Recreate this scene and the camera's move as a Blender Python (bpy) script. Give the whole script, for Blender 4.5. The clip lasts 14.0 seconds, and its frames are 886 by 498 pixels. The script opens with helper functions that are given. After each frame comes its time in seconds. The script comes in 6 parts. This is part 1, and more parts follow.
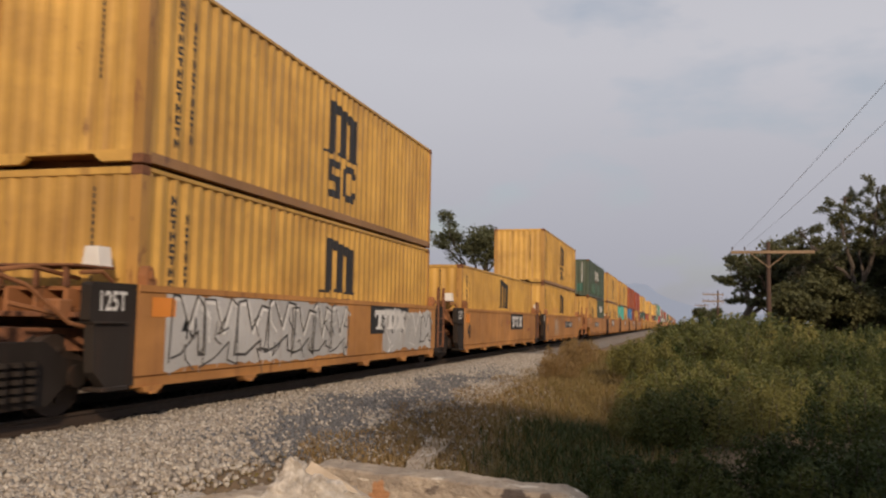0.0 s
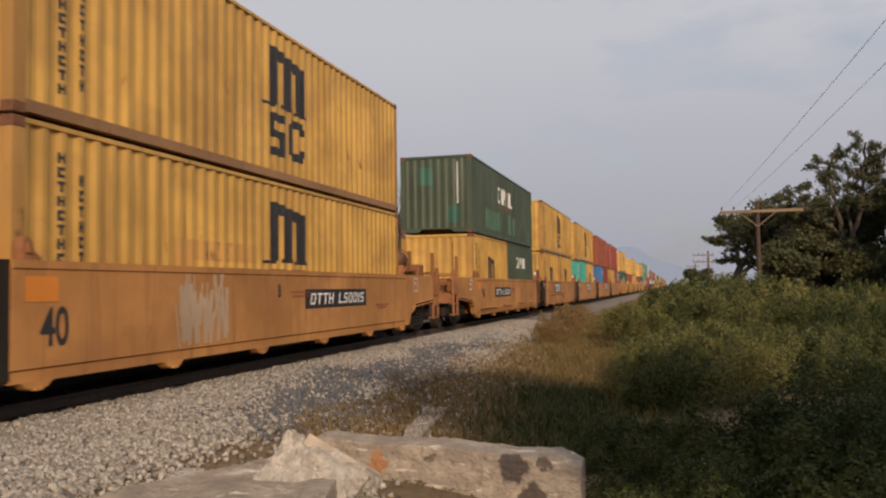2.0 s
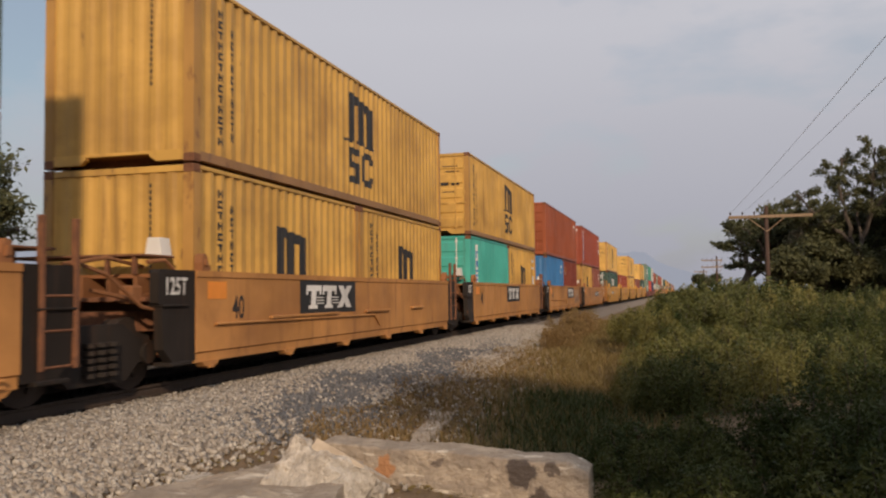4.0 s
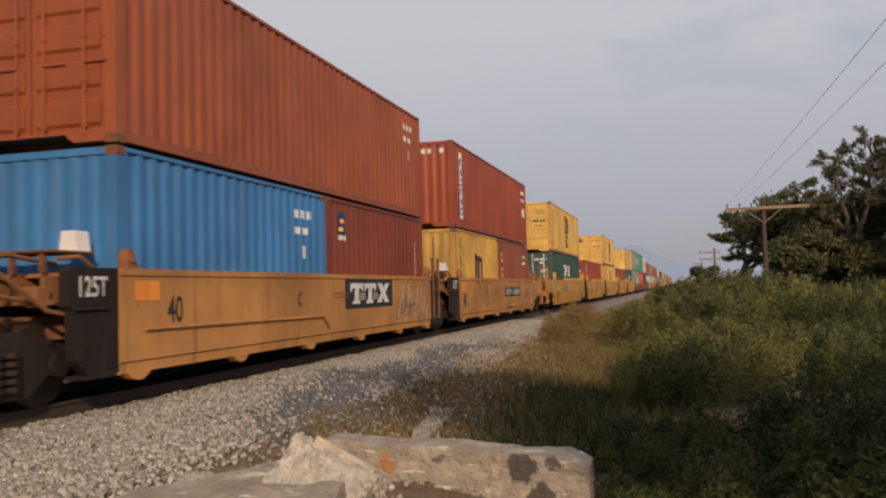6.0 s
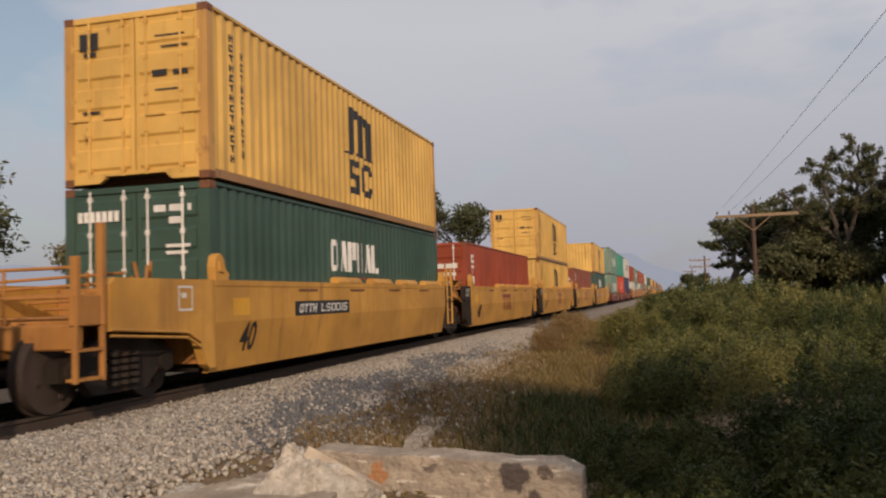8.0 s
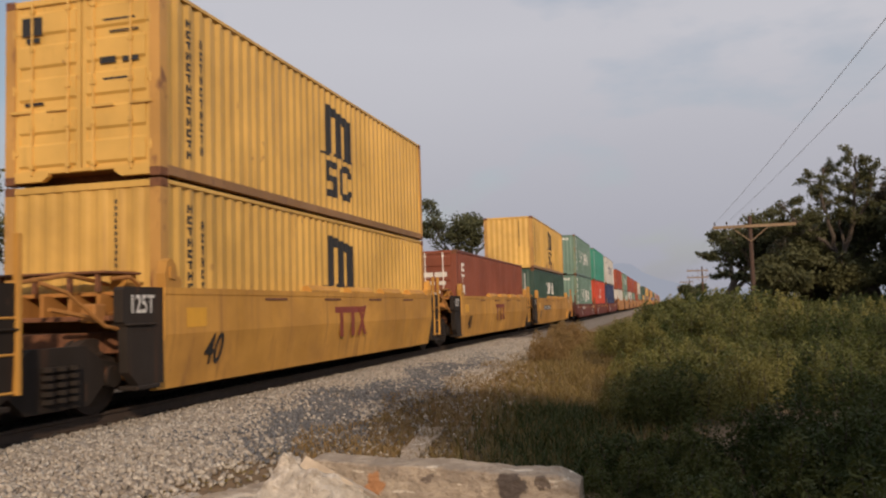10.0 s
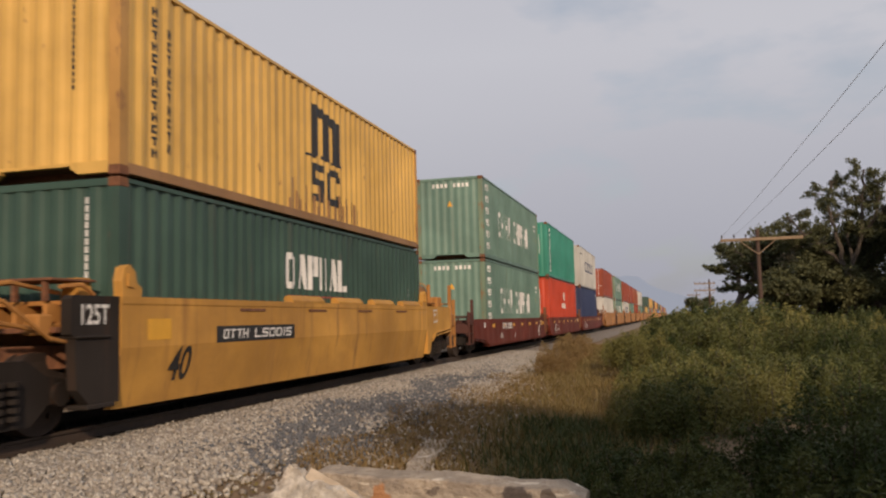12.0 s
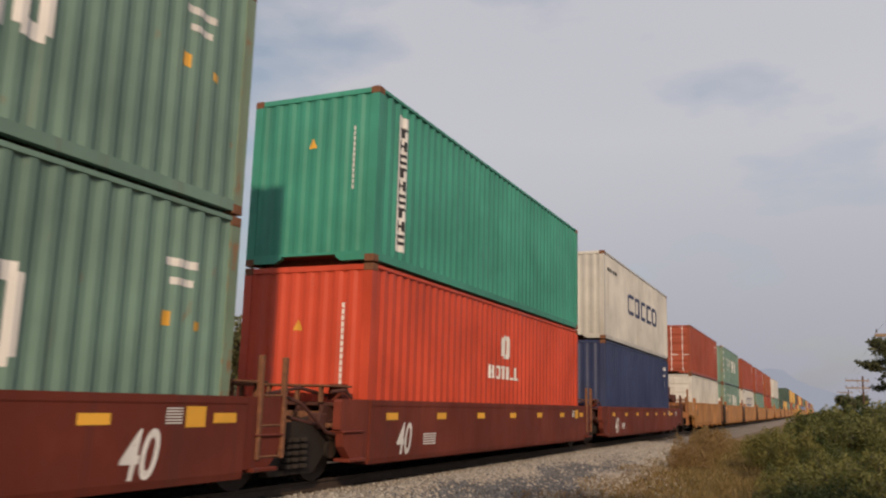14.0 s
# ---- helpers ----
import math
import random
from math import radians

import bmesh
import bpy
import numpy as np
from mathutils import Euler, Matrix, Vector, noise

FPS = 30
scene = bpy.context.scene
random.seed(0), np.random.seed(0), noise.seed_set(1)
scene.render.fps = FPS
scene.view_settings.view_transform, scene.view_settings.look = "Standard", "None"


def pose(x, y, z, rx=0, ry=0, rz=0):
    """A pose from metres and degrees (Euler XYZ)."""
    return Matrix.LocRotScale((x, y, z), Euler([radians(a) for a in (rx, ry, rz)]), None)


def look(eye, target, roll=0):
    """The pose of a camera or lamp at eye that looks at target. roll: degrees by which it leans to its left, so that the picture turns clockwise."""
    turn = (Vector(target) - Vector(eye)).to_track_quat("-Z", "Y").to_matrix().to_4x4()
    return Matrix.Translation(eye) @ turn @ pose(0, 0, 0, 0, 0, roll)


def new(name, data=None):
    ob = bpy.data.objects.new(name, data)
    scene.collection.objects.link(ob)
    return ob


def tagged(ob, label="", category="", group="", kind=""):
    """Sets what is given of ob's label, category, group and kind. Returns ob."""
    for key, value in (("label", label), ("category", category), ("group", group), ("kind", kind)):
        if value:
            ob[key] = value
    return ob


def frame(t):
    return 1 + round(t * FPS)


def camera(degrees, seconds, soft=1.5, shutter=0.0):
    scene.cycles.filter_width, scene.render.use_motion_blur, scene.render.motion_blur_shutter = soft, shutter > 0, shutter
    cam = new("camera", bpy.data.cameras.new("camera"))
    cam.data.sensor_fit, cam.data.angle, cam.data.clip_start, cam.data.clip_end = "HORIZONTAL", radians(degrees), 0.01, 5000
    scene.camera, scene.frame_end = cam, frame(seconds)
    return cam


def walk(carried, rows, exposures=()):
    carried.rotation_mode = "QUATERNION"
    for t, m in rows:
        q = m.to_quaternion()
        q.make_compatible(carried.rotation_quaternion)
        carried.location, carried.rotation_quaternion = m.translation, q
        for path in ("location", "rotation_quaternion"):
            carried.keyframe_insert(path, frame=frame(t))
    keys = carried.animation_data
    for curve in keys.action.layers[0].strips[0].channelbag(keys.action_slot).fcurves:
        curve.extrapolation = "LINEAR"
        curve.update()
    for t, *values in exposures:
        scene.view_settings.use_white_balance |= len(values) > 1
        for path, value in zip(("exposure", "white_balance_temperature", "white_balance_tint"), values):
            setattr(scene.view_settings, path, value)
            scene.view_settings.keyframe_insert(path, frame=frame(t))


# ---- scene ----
cam = camera(55.5, 14.0, 2.2, 0.1)
SPEED_ROWS = [(0, -0.00), (2, 32.92), (4, 65.30), (6.5, 105.97), (8, 130.54), (10.5, 171.36), (12.5, 203.99), (14, 228.54)]
CAM = (7.55, 0.0, 1.15)
PATH = [(0, 15.82, 4.80, -1.06), (0.1, 15.01, 4.36, -0.20), (0.2, 14.65, 5.04, 0.66), (0.3, 14.61, 5.69, 1.51), (0.4, 14.43, 6.17, 2.37), (0.5, 13.98, 6.75, 3.23), (0.6, 13.33, 6.52, 2.75), (0.7, 12.82, 6.13, 2.27), (0.8, 12.49, 5.45, 1.79), (0.9, 12.22, 4.75, 1.31), (1, 12.21, 4.12, 0.83), (1.1, 12.26, 3.42, 0.74), (1.2, 12.66, 3.06, 0.65), (1.3, 13.32, 2.98, 0.55), (1.4, 13.93, 2.98, 0.46), (1.5, 14.17, 2.94, 0.37), (2, 15.31, 2.72, 0.85), (2.5, 16.46, 3.06, 1.03), (3, 16.61, 3.46, 0.78), (3.5, 16.89, 3.31, 1.21), (4, 15.83, 3.05, 0.72), (6.5, 15.73, 2.80, 1.84), (7, 15.69, 3.00, 2.04), (7.5, 15.38, 3.01, 1.67), (8, 15.13, 3.37, 1.88), (10.5, 14.89, 4.16, 1.65), (11, 14.81, 4.36, 1.64), (11.5, 14.99, 4.54, 1.45), (12, 15.39, 4.84, 1.44), (12.5, 15.46, 5.05, 1.10), (12.6, 15.04, 5.40, 0.84), (12.7, 15.01, 5.54, 0.58), (12.8, 14.85, 5.74, 0.31), (12.9, 14.79, 5.84, 0.05), (13, 14.95, 6.07, -0.21), (13.1, 15.01, 6.51, -0.43), (13.2, 15.63, 6.72, -0.65), (13.3, 16.67, 7.31, -0.87), (13.4, 17.94, 8.85, -1.09), (13.5, 19.04, 9.64, -1.31), (13.6, 20.59, 9.72, -1.40), (13.7, 21.35, 10.15, -1.49), (13.8, 22.05, 10.25, -1.57), (13.9, 22.90, 10.22, -1.66), (14, 23.98, 10.33, -1.50)]
walk(cam, [(t, pose(*CAM, 90 + p, r, y)) for t, y, p, r in PATH])

# ---- world, sun ----
SUN_EL, SUN_AZ = 22.0, 152.0          # degrees above the horizon; clockwise from +Y (the track's direction)
world = bpy.data.worlds.new("world")
scene.world = world
world.use_nodes = True
wt = world.node_tree
wt.nodes.clear()


def wnode(kind, **kw):
    n = wt.nodes.new(kind)
    for k, v in kw.items():
        if k == "inputs":
            for i, val in v.items():
                n.inputs[i].default_value = val
        else:
            setattr(n, k, v)
    return n


w_out = wnode("ShaderNodeOutputWorld")
w_bg = wnode("ShaderNodeBackground", inputs={"Strength": 0.1})
w_sky = wnode("ShaderNodeTexSky", sky_type="NISHITA", sun_disc=False, sun_elevation=radians(SUN_EL), sun_rotation=radians(SUN_AZ), air_density=1.2, dust_density=2.5)
w_co = wnode("ShaderNodeTexCoord")
w_map = wnode("ShaderNodeMapping", inputs={"Scale": (1.0, 1.0, 2.6), "Location": (0.35, 0.2, 0.0)})
w_noise = wnode("ShaderNodeTexNoise", inputs={"Scale": 2.3, "Detail": 6.0, "Roughness": 0.52})
w_ramp = wnode("ShaderNodeValToRGB")
w_ramp.color_ramp.elements[0].position, w_ramp.color_ramp.elements[1].position = 0.40, 0.56
w_ramp.color_ramp.elements[0].color = (0.28, 0.28, 0.28, 1)
w_noise2 = wnode("ShaderNodeTexNoise", inputs={"Scale": 1.3, "Detail": 4.0})
w_cloud = wnode("ShaderNodeMix", data_type="RGBA")
w_cloud.inputs["A"].default_value = (4.85, 4.85, 5.4, 1)
w_cloud.inputs["B"].default_value = (5.9, 5.85, 6.25, 1)
w_haze = wnode("ShaderNodeMix", data_type="RGBA")
w_haze.inputs["B"].default_value = (3.5, 3.5, 4.05, 1)
w_sep = wnode("ShaderNodeSeparateXYZ")
w_low = wnode("ShaderNodeMapRange", inputs={"From Min": 0.0, "From Max": 0.30, "To Min": 0.95, "To Max": 0.0})
w_max = wnode("ShaderNodeMath", operation="MAXIMUM")
w_mix = wnode("ShaderNodeMix", data_type="RGBA")
w_scale = wnode("ShaderNodeVectorMath", operation="SCALE", inputs={"Scale": 1.0})
lk = wt.links.new
lk(w_co.outputs["Generated"], w_map.inputs["Vector"])
lk(w_map.outputs["Vector"], w_noise.inputs["Vector"])
lk(w_map.outputs["Vector"], w_noise2.inputs["Vector"])
w_side = wnode("ShaderNodeMapRange", inputs={"From Min": -0.72, "From Max": -0.34, "To Min": -0.14, "To Max": 0.12})
w_sum = wnode("ShaderNodeMath", operation="ADD")
w_dir = wnode("ShaderNodeSeparateXYZ")
lk(w_co.outputs["Generated"], w_dir.inputs["Vector"])
lk(w_dir.outputs["X"], w_side.inputs["Value"])
lk(w_noise.outputs["Fac"], w_sum.inputs[0])
lk(w_side.outputs["Result"], w_sum.inputs[1])
lk(w_sum.outputs["Value"], w_ramp.inputs["Fac"])
lk(w_noise2.outputs["Fac"], w_cloud.inputs["Factor"])
lk(w_sky.outputs["Color"], w_scale.inputs[0])
lk(w_scale.outputs["Vector"], w_mix.inputs["A"])
lk(w_co.outputs["Generated"], w_sep.inputs["Vector"])
lk(w_sep.outputs["Z"], w_low.inputs["Value"])
lk(w_low.outputs["Result"], w_haze.inputs["Factor"])
lk(w_cloud.outputs["Result"], w_haze.inputs["A"])
lk(w_haze.outputs["Result"], w_mix.inputs["B"])
lk(w_ramp.outputs["Color"], w_max.inputs[0])
lk(w_low.outputs["Result"], w_max.inputs[1])
lk(w_max.outputs["Value"], w_mix.inputs["Factor"])
lk(w_mix.outputs["Result"], w_bg.inputs["Color"])
lk(w_bg.outputs["Background"], w_out.inputs["Surface"])

sun = new("sun", bpy.data.lights.new("sun", "SUN"))
sun.data.energy, sun.data.angle, sun.data.color = 3.05, radians(2.0), (1.0, 0.76, 0.54)
_e, _a = radians(SUN_EL), radians(SUN_AZ)
sun.matrix_world = look((math.sin(_a) * math.cos(_e) * 50, math.cos(_a) * math.cos(_e) * 50, math.sin(_e) * 50), (0, 0, 0))
scene.view_settings.exposure = 0.0


# ---- materials ----
def material(name, rough=0.7, metal=0.0):
    m = bpy.data.materials.new(name)
    m.use_nodes = True
    b = m.node_tree.nodes["Principled BSDF"]
    b.inputs["Roughness"].default_value, b.inputs["Metallic"].default_value = rough, metal
    return m, m.node_tree, b


def add(nt, kind, **kw):
    n = nt.nodes.new(kind)
    for k, v in kw.items():
        if k == "inputs":
            for i, val in v.items():
                n.inputs[i].default_value = val
        else:
            setattr(n, k, v)
    return n


def rgb_mix(nt, fac, a, b, blend="MIX"):
    """Mix of two colours or sockets by a socket or number; returns the result socket."""
    n = add(nt, "ShaderNodeMix", data_type="RGBA", blend_type=blend)
    for key, v in (("Factor", fac), ("A", a), ("B", b)):
        if isinstance(v, bpy.types.NodeSocket):
            nt.links.new(v, n.inputs[key])
        else:
            n.inputs[key].default_value = v if key == "Factor" else (*v, 1)
    return n.outputs["Result"]


def noise_fac(nt, scale, lo, hi, stretch=(1, 1, 1), detail=5.0, source="Object", shift=0.0):
    co = add(nt, "ShaderNodeTexCoord")
    mp = add(nt, "ShaderNodeMapping", inputs={"Scale": stretch})
    nt.links.new(co.outputs[source], mp.inputs["Vector"])
    if shift:
        info = add(nt, "ShaderNodeObjectInfo")
        mul = add(nt, "ShaderNodeMath", operation="MULTIPLY", inputs={1: shift})
        nt.links.new(info.outputs["Random"], mul.inputs[0])
        nt.links.new(mul.outputs[0], mp.inputs["Location"])
    nz = add(nt, "ShaderNodeTexNoise", inputs={"Scale": scale, "Detail": detail, "Roughness": 0.6})
    nt.links.new(mp.outputs["Vector"], nz.inputs["Vector"])
    rp = add(nt, "ShaderNodeMapRange", inputs={"From Min": lo, "From Max": hi})
    nt.links.new(nz.outputs["Fac"], rp.inputs["Value"])
    return rp.outputs["Result"]


def bump(nt, b, height, strength=0.3, dist=0.01):
    bp = add(nt, "ShaderNodeBump", inputs={"Strength": strength, "Distance": dist})
    nt.links.new(height, bp.inputs["Height"])
    nt.links.new(bp.outputs["Normal"], b.inputs["Normal"])


def painted(name, col, wear=(0.16, 0.065, 0.03), amount=1.0, rough=0.46, grime=0.0):
    """Weathered paint on steel: fading, vertical dirt runs, rust spots."""
    m, nt, b = material(name, rough)
    b.inputs["Specular IOR Level"].default_value = 0.3 if rough >= 0.58 else 0.5
    fade = tuple(min(1, c * 1.18 + 0.01) for c in col)
    dark = tuple(c * 0.72 for c in col)
    c = rgb_mix(nt, noise_fac(nt, 0.55, 0.3, 0.75, shift=37.0), dark, fade)
    c = rgb_mix(nt, noise_fac(nt, 2.2, 0.56, 0.86, (2.2, 2.2, 0.16), shift=11.0), c, tuple(0.55 * x + 0.45 * w for x, w in zip(dark, wear)))
    c = rgb_mix(nt, noise_fac(nt, 5.0, 0.70 - 0.04 * amount, 0.80 - 0.04 * amount, (1, 1, 0.45), 8.0, shift=23.0), c, wear)
    if grime:
        c = rgb_mix(nt, noise_fac(nt, 0.9, 0.45, 0.74, (0.6, 0.6, 0.9), 9.0, shift=51.0), c, tuple(0.45 * x + 0.4 * w for x, w in zip(col, wear)))
        c = rgb_mix(nt, noise_fac(nt, 2.6, 0.56, 0.73, (1.6, 1.6, 0.10), 7.0, shift=71.0), c, tuple(0.3 * x + 0.6 * w for x, w in zip(col, wear)))
    nt.links.new(c, b.inputs["Base Color"])
    bump(nt, b, noise_fac(nt, 9.0, 0.2, 0.8), 0.12, 0.004)
    r = add(nt, "ShaderNodeMapRange", inputs={"To Min": rough - 0.08, "To Max": rough + 0.2})
    nt.links.new(noise_fac(nt, 1.6, 0.3, 0.7, (1, 1, 0.3)), r.inputs["Value"])
    nt.links.new(r.outputs["Result"], b.inputs["Roughness"])
    return m


def grainy(name, a, c2, scale, rough=0.9, rel=0.6, dist=0.02, source="Object"):
    """Two-tone rough mineral or bark surface."""
    m, nt, b = material(name, rough)
    c = rgb_mix(nt, noise_fac(nt, scale, 0.3, 0.7, detail=8.0, source=source), a, c2)
    c = rgb_mix(nt, noise_fac(nt, scale * 0.13, 0.42, 0.72, source=source), c, tuple(x * 0.6 for x in a))
    nt.links.new(c, b.inputs["Base Color"])
    bump(nt, b, noise_fac(nt, scale * 2.2, 0.2, 0.8, detail=8.0, source=source), rel, dist)
    return m


def leafy(name, a, c2):
    m, nt, b = material(name, 0.6)
    geo = add(nt, "ShaderNodeNewGeometry")
    info = add(nt, "ShaderNodeObjectInfo")
    c = rgb_mix(nt, geo.outputs["Random Per Island"], a, c2)
    c = rgb_mix(nt, info.outputs["Random"], c, tuple((0.75 * x + 0.25 * y) * 1.25 for x, y in zip(c2, (0.16, 0.13, 0.04))))
    nt.links.new(c, b.inputs["Base Color"])
    b.inputs["Specular IOR Level"].default_value = 0.25
    tr = add(nt, "ShaderNodeBsdfTranslucent")
    nt.links.new(c, tr.inputs["Color"])
    mx = add(nt, "ShaderNodeMixShader", inputs={"Fac": 0.22})
    nt.links.new(b.outputs["BSDF"], mx.inputs[1])
    nt.links.new(tr.outputs["BSDF"], mx.inputs[2])
    nt.links.new(mx.outputs["Shader"], nt.nodes["Material Output"].inputs["Surface"])
    return m


PAINT = {
    "yellow": painted("yellow container paint", (0.66, 0.40, 0.095)),
    "ochre": painted("dull ochre container paint", (0.60, 0.35, 0.075), (0.17, 0.075, 0.03), 1.3, 0.5, 0.6),
    "green": painted("dark green container paint", (0.050, 0.072, 0.042), (0.12, 0.09, 0.06)),
    "deep_green": painted("bottle green container paint", (0.034, 0.075, 0.055), (0.10, 0.08, 0.06)),
    "pale_green": painted("pale green container paint", (0.14, 0.236, 0.187), (0.20, 0.15, 0.09)),
    "teal": painted("teal container paint", (0.038, 0.26, 0.18), (0.05, 0.14, 0.11), 0.3),
    "aqua": painted("turquoise container paint", (0.06, 0.40, 0.33), (0.15, 0.13, 0.09), 0.4),
    "vermilion": painted("bright red container paint", (0.54, 0.058, 0.018), (0.3, 0.05, 0.03), 0.4),
    "red": painted("brick red container paint", (0.29, 0.050, 0.016), (0.18, 0.06, 0.04), 0.6),
    "oxide": painted("dark oxide red container paint", (0.20, 0.036, 0.014), (0.13, 0.05, 0.03), 0.8),
    "maroon": painted("faded maroon container paint", (0.225, 0.060, 0.030), (0.17, 0.07, 0.05), 0.5),
    "rust_red": painted("rusty brown red container paint", (0.30, 0.068, 0.017), (0.14, 0.06, 0.035), 0.8),
    "blue": painted("mid blue container paint", (0.04, 0.18, 0.42), (0.15, 0.09, 0.06), 0.5),
    "navy": painted("navy blue container paint", (0.022, 0.035, 0.10), (0.08, 0.06, 0.06), 0.4),
    "white": painted("off-white container paint", (0.54, 0.525, 0.48), (0.3, 0.2, 0.12), 0.7),
}
CAR = {
    "orange": painted("weathered orange wagon paint", (0.50, 0.235, 0.070), (0.20, 0.085, 0.045), 1.2, 0.62, 1.0),
    "yellow": painted("ochre yellow wagon paint", (0.58, 0.30, 0.06), (0.25, 0.12, 0.05), 0.7, 0.58, 1.0),
    "brown": painted("oxide brown wagon paint", (0.155, 0.025, 0.011), (0.09, 0.03, 0.022), 0.7, 0.58, 1.0),
}
GEAR = {"orange": painted("rusty orange end gear", (0.31, 0.13, 0.05), (0.11, 0.055, 0.03), 2.5, 0.7, 1.0), "yellow": painted("dusty ochre end gear", (0.44, 0.20, 0.05), (0.18, 0.08, 0.04), 2.0, 0.66, 1.0),
        "brown": painted("dark brown end gear", (0.085, 0.03, 0.022), (0.07, 0.03, 0.022), 2.0, 0.7, 1.0)}
GRIME = painted("sooty black steel", (0.018, 0.012, 0.0085), (0.14, 0.062, 0.030), 1.0, 0.7)
BLACK = painted("black sign paint", (0.018, 0.017, 0.017), (0.04, 0.035, 0.03), 0.3)
WHITE = painted("white sign paint", (0.74, 0.72, 0.68), (0.45, 0.38, 0.3), 0.6)
GREY_PAINT = painted("pale grey spray paint", (0.50, 0.49, 0.47), (0.35, 0.22, 0.14), 1.0)
SPRAY_INK = painted("thin dark spray paint", (0.07, 0.065, 0.06), (0.25, 0.2, 0.16), 1.5)
RED_PAINT = painted("dark red stencil paint", (0.26, 0.05, 0.03), (0.2, 0.06, 0.03), 0.6)
ORANGE_TAPE = painted("orange reflective tape", (0.80, 0.27, 0.03), (0.5, 0.2, 0.05), 0.2, 0.4)
AMBER = painted("amber marking paint", (0.82, 0.42, 0.04), (0.5, 0.25, 0.05), 0.2, 0.4)
RUST = grainy("flaking rust", (0.24, 0.10, 0.045), (0.10, 0.043, 0.024), 14.0, 0.85, 0.4, 0.006)
WHEEL_STEEL, _nt, _b = material("worn wheel steel", 0.38, 0.9)
_nt.links.new(rgb_mix(_nt, noise_fac(_nt, 6.0, 0.3, 0.7), (0.16, 0.12, 0.10), (0.34, 0.31, 0.29)), _b.inputs["Base Color"])
RAIL_STEEL = grainy("dull brown rail steel", (0.075, 0.05, 0.036), (0.04, 0.028, 0.022), 9.0, 0.7, 0.3, 0.004)
WHEEL_RUST = painted("grimy brown wheel steel", (0.042, 0.029, 0.023), (0.10, 0.06, 0.038), 1.2, 0.6)


def island_rock(name, cols):
    m, nt, b = material(name, 0.9)
    geo = add(nt, "ShaderNodeNewGeometry")
    rp = add(nt, "ShaderNodeValToRGB")
    els = rp.color_ramp.elements
    els[0].color, els[1].color = (*cols[0], 1), (*cols[-1], 1)
    for i, c in enumerate(cols[1:-1]):
        els.new((i + 1) / (len(cols) - 1)).color = (*c, 1)
    nt.links.new(geo.outputs["Random Per Island"], rp.inputs["Fac"])
    c = rgb_mix(nt, noise_fac(nt, 30.0, 0.3, 0.8), rp.outputs["Color"], tuple(x * 0.7 for x in cols[0]))
    nt.links.new(c, b.inputs["Base Color"])
    bump(nt, b, noise_fac(nt, 60.0, 0.2, 0.8), 0.5, 0.006)
    return m


BALLAST = island_rock("crushed ballast stone", [(0.25, 0.215, 0.175), (0.395, 0.35, 0.295), (0.53, 0.48, 0.41), (0.64, 0.59, 0.51)])
BALLAST_DARK = island_rock("dark grey stone", [(0.085, 0.087, 0.095), (0.15, 0.152, 0.16), (0.25, 0.248, 0.25)])
BALLAST_BED = grainy("ballast bed", (0.36, 0.31, 0.26), (0.18, 0.155, 0.13), 22.0, 0.95, 1.0, 0.04)
SOIL = grainy("dry soil and litter", (0.26, 0.175, 0.10), (0.13, 0.095, 0.055), 6.0, 0.95, 0.8, 0.03)
CONCRETE = grainy("old stained concrete", (0.60, 0.51, 0.40), (0.38, 0.31, 0.24), 7.0, 0.9, 0.5, 0.012)
CONCRETE_PALE = grainy("broken pale concrete", (0.78, 0.72, 0.63), (0.26, 0.22, 0.18), 15.0, 0.9, 0.9, 0.03)
BARK = grainy("grey brown bark", (0.12, 0.095, 0.075), (0.06, 0.048, 0.04), 9.0, 0.95, 0.8, 0.03)
POLE_WOOD = grainy("weathered pole timber", (0.11, 0.065, 0.048), (0.055, 0.036, 0.028), 12.0, 0.9, 0.5, 0.01)
ARM_WOOD = grainy("pale crossarm timber", (0.34, 0.24, 0.15), (0.22, 0.15, 0.09), 12.0, 0.85, 0.4, 0.01)
CERAMIC, _nt, _b = material("brown glazed insulator", 0.25)
_b.inputs["Base Color"].default_value = (0.05, 0.035, 0.03, 1)
WIRE, _nt, _b = material("dull aluminium wire", 0.6)
_b.inputs["Base Color"].default_value = (0.42, 0.41, 0.42, 1)
LEAF_DARK = leafy("dark tree leaves", (0.038, 0.048, 0.027), (0.072, 0.082, 0.042))
LEAF_TREE = leafy("grey green tree leaves", (0.06, 0.07, 0.036), (0.11, 0.115, 0.055))
LEAF_WEED = leafy("weed leaves", (0.055, 0.073, 0.022), (0.105, 0.115, 0.036))
# Dark creeper green with the near bank's shade mixed into the colour.
LEAF_DEEP = leafy("creeper leaves with shade in the colour", (0.018, 0.033, 0.008), (0.041, 0.060, 0.015))
GRASS_DRY = leafy("dry grass", (0.31, 0.20, 0.09), (0.20, 0.135, 0.055))
GRASS_MIX = leafy("half dry grass", (0.115, 0.105, 0.037), (0.21, 0.145, 0.057))
TWIGGY = leafy("grey brown thinning leaves", (0.085, 0.075, 0.055), (0.14, 0.12, 0.085))
TIE_WOOD = grainy("creosoted sleeper", (0.07, 0.055, 0.045), (0.04, 0.032, 0.028), 10.0, 0.9, 0.5, 0.01)
BRUSH = leafy("dusty autumn scrub", (0.10, 0.085, 0.035), (0.17, 0.13, 0.055))
LEAF_PALE = leafy("yellowish weed leaves", (0.090, 0.103, 0.030), (0.170, 0.160, 0.050))
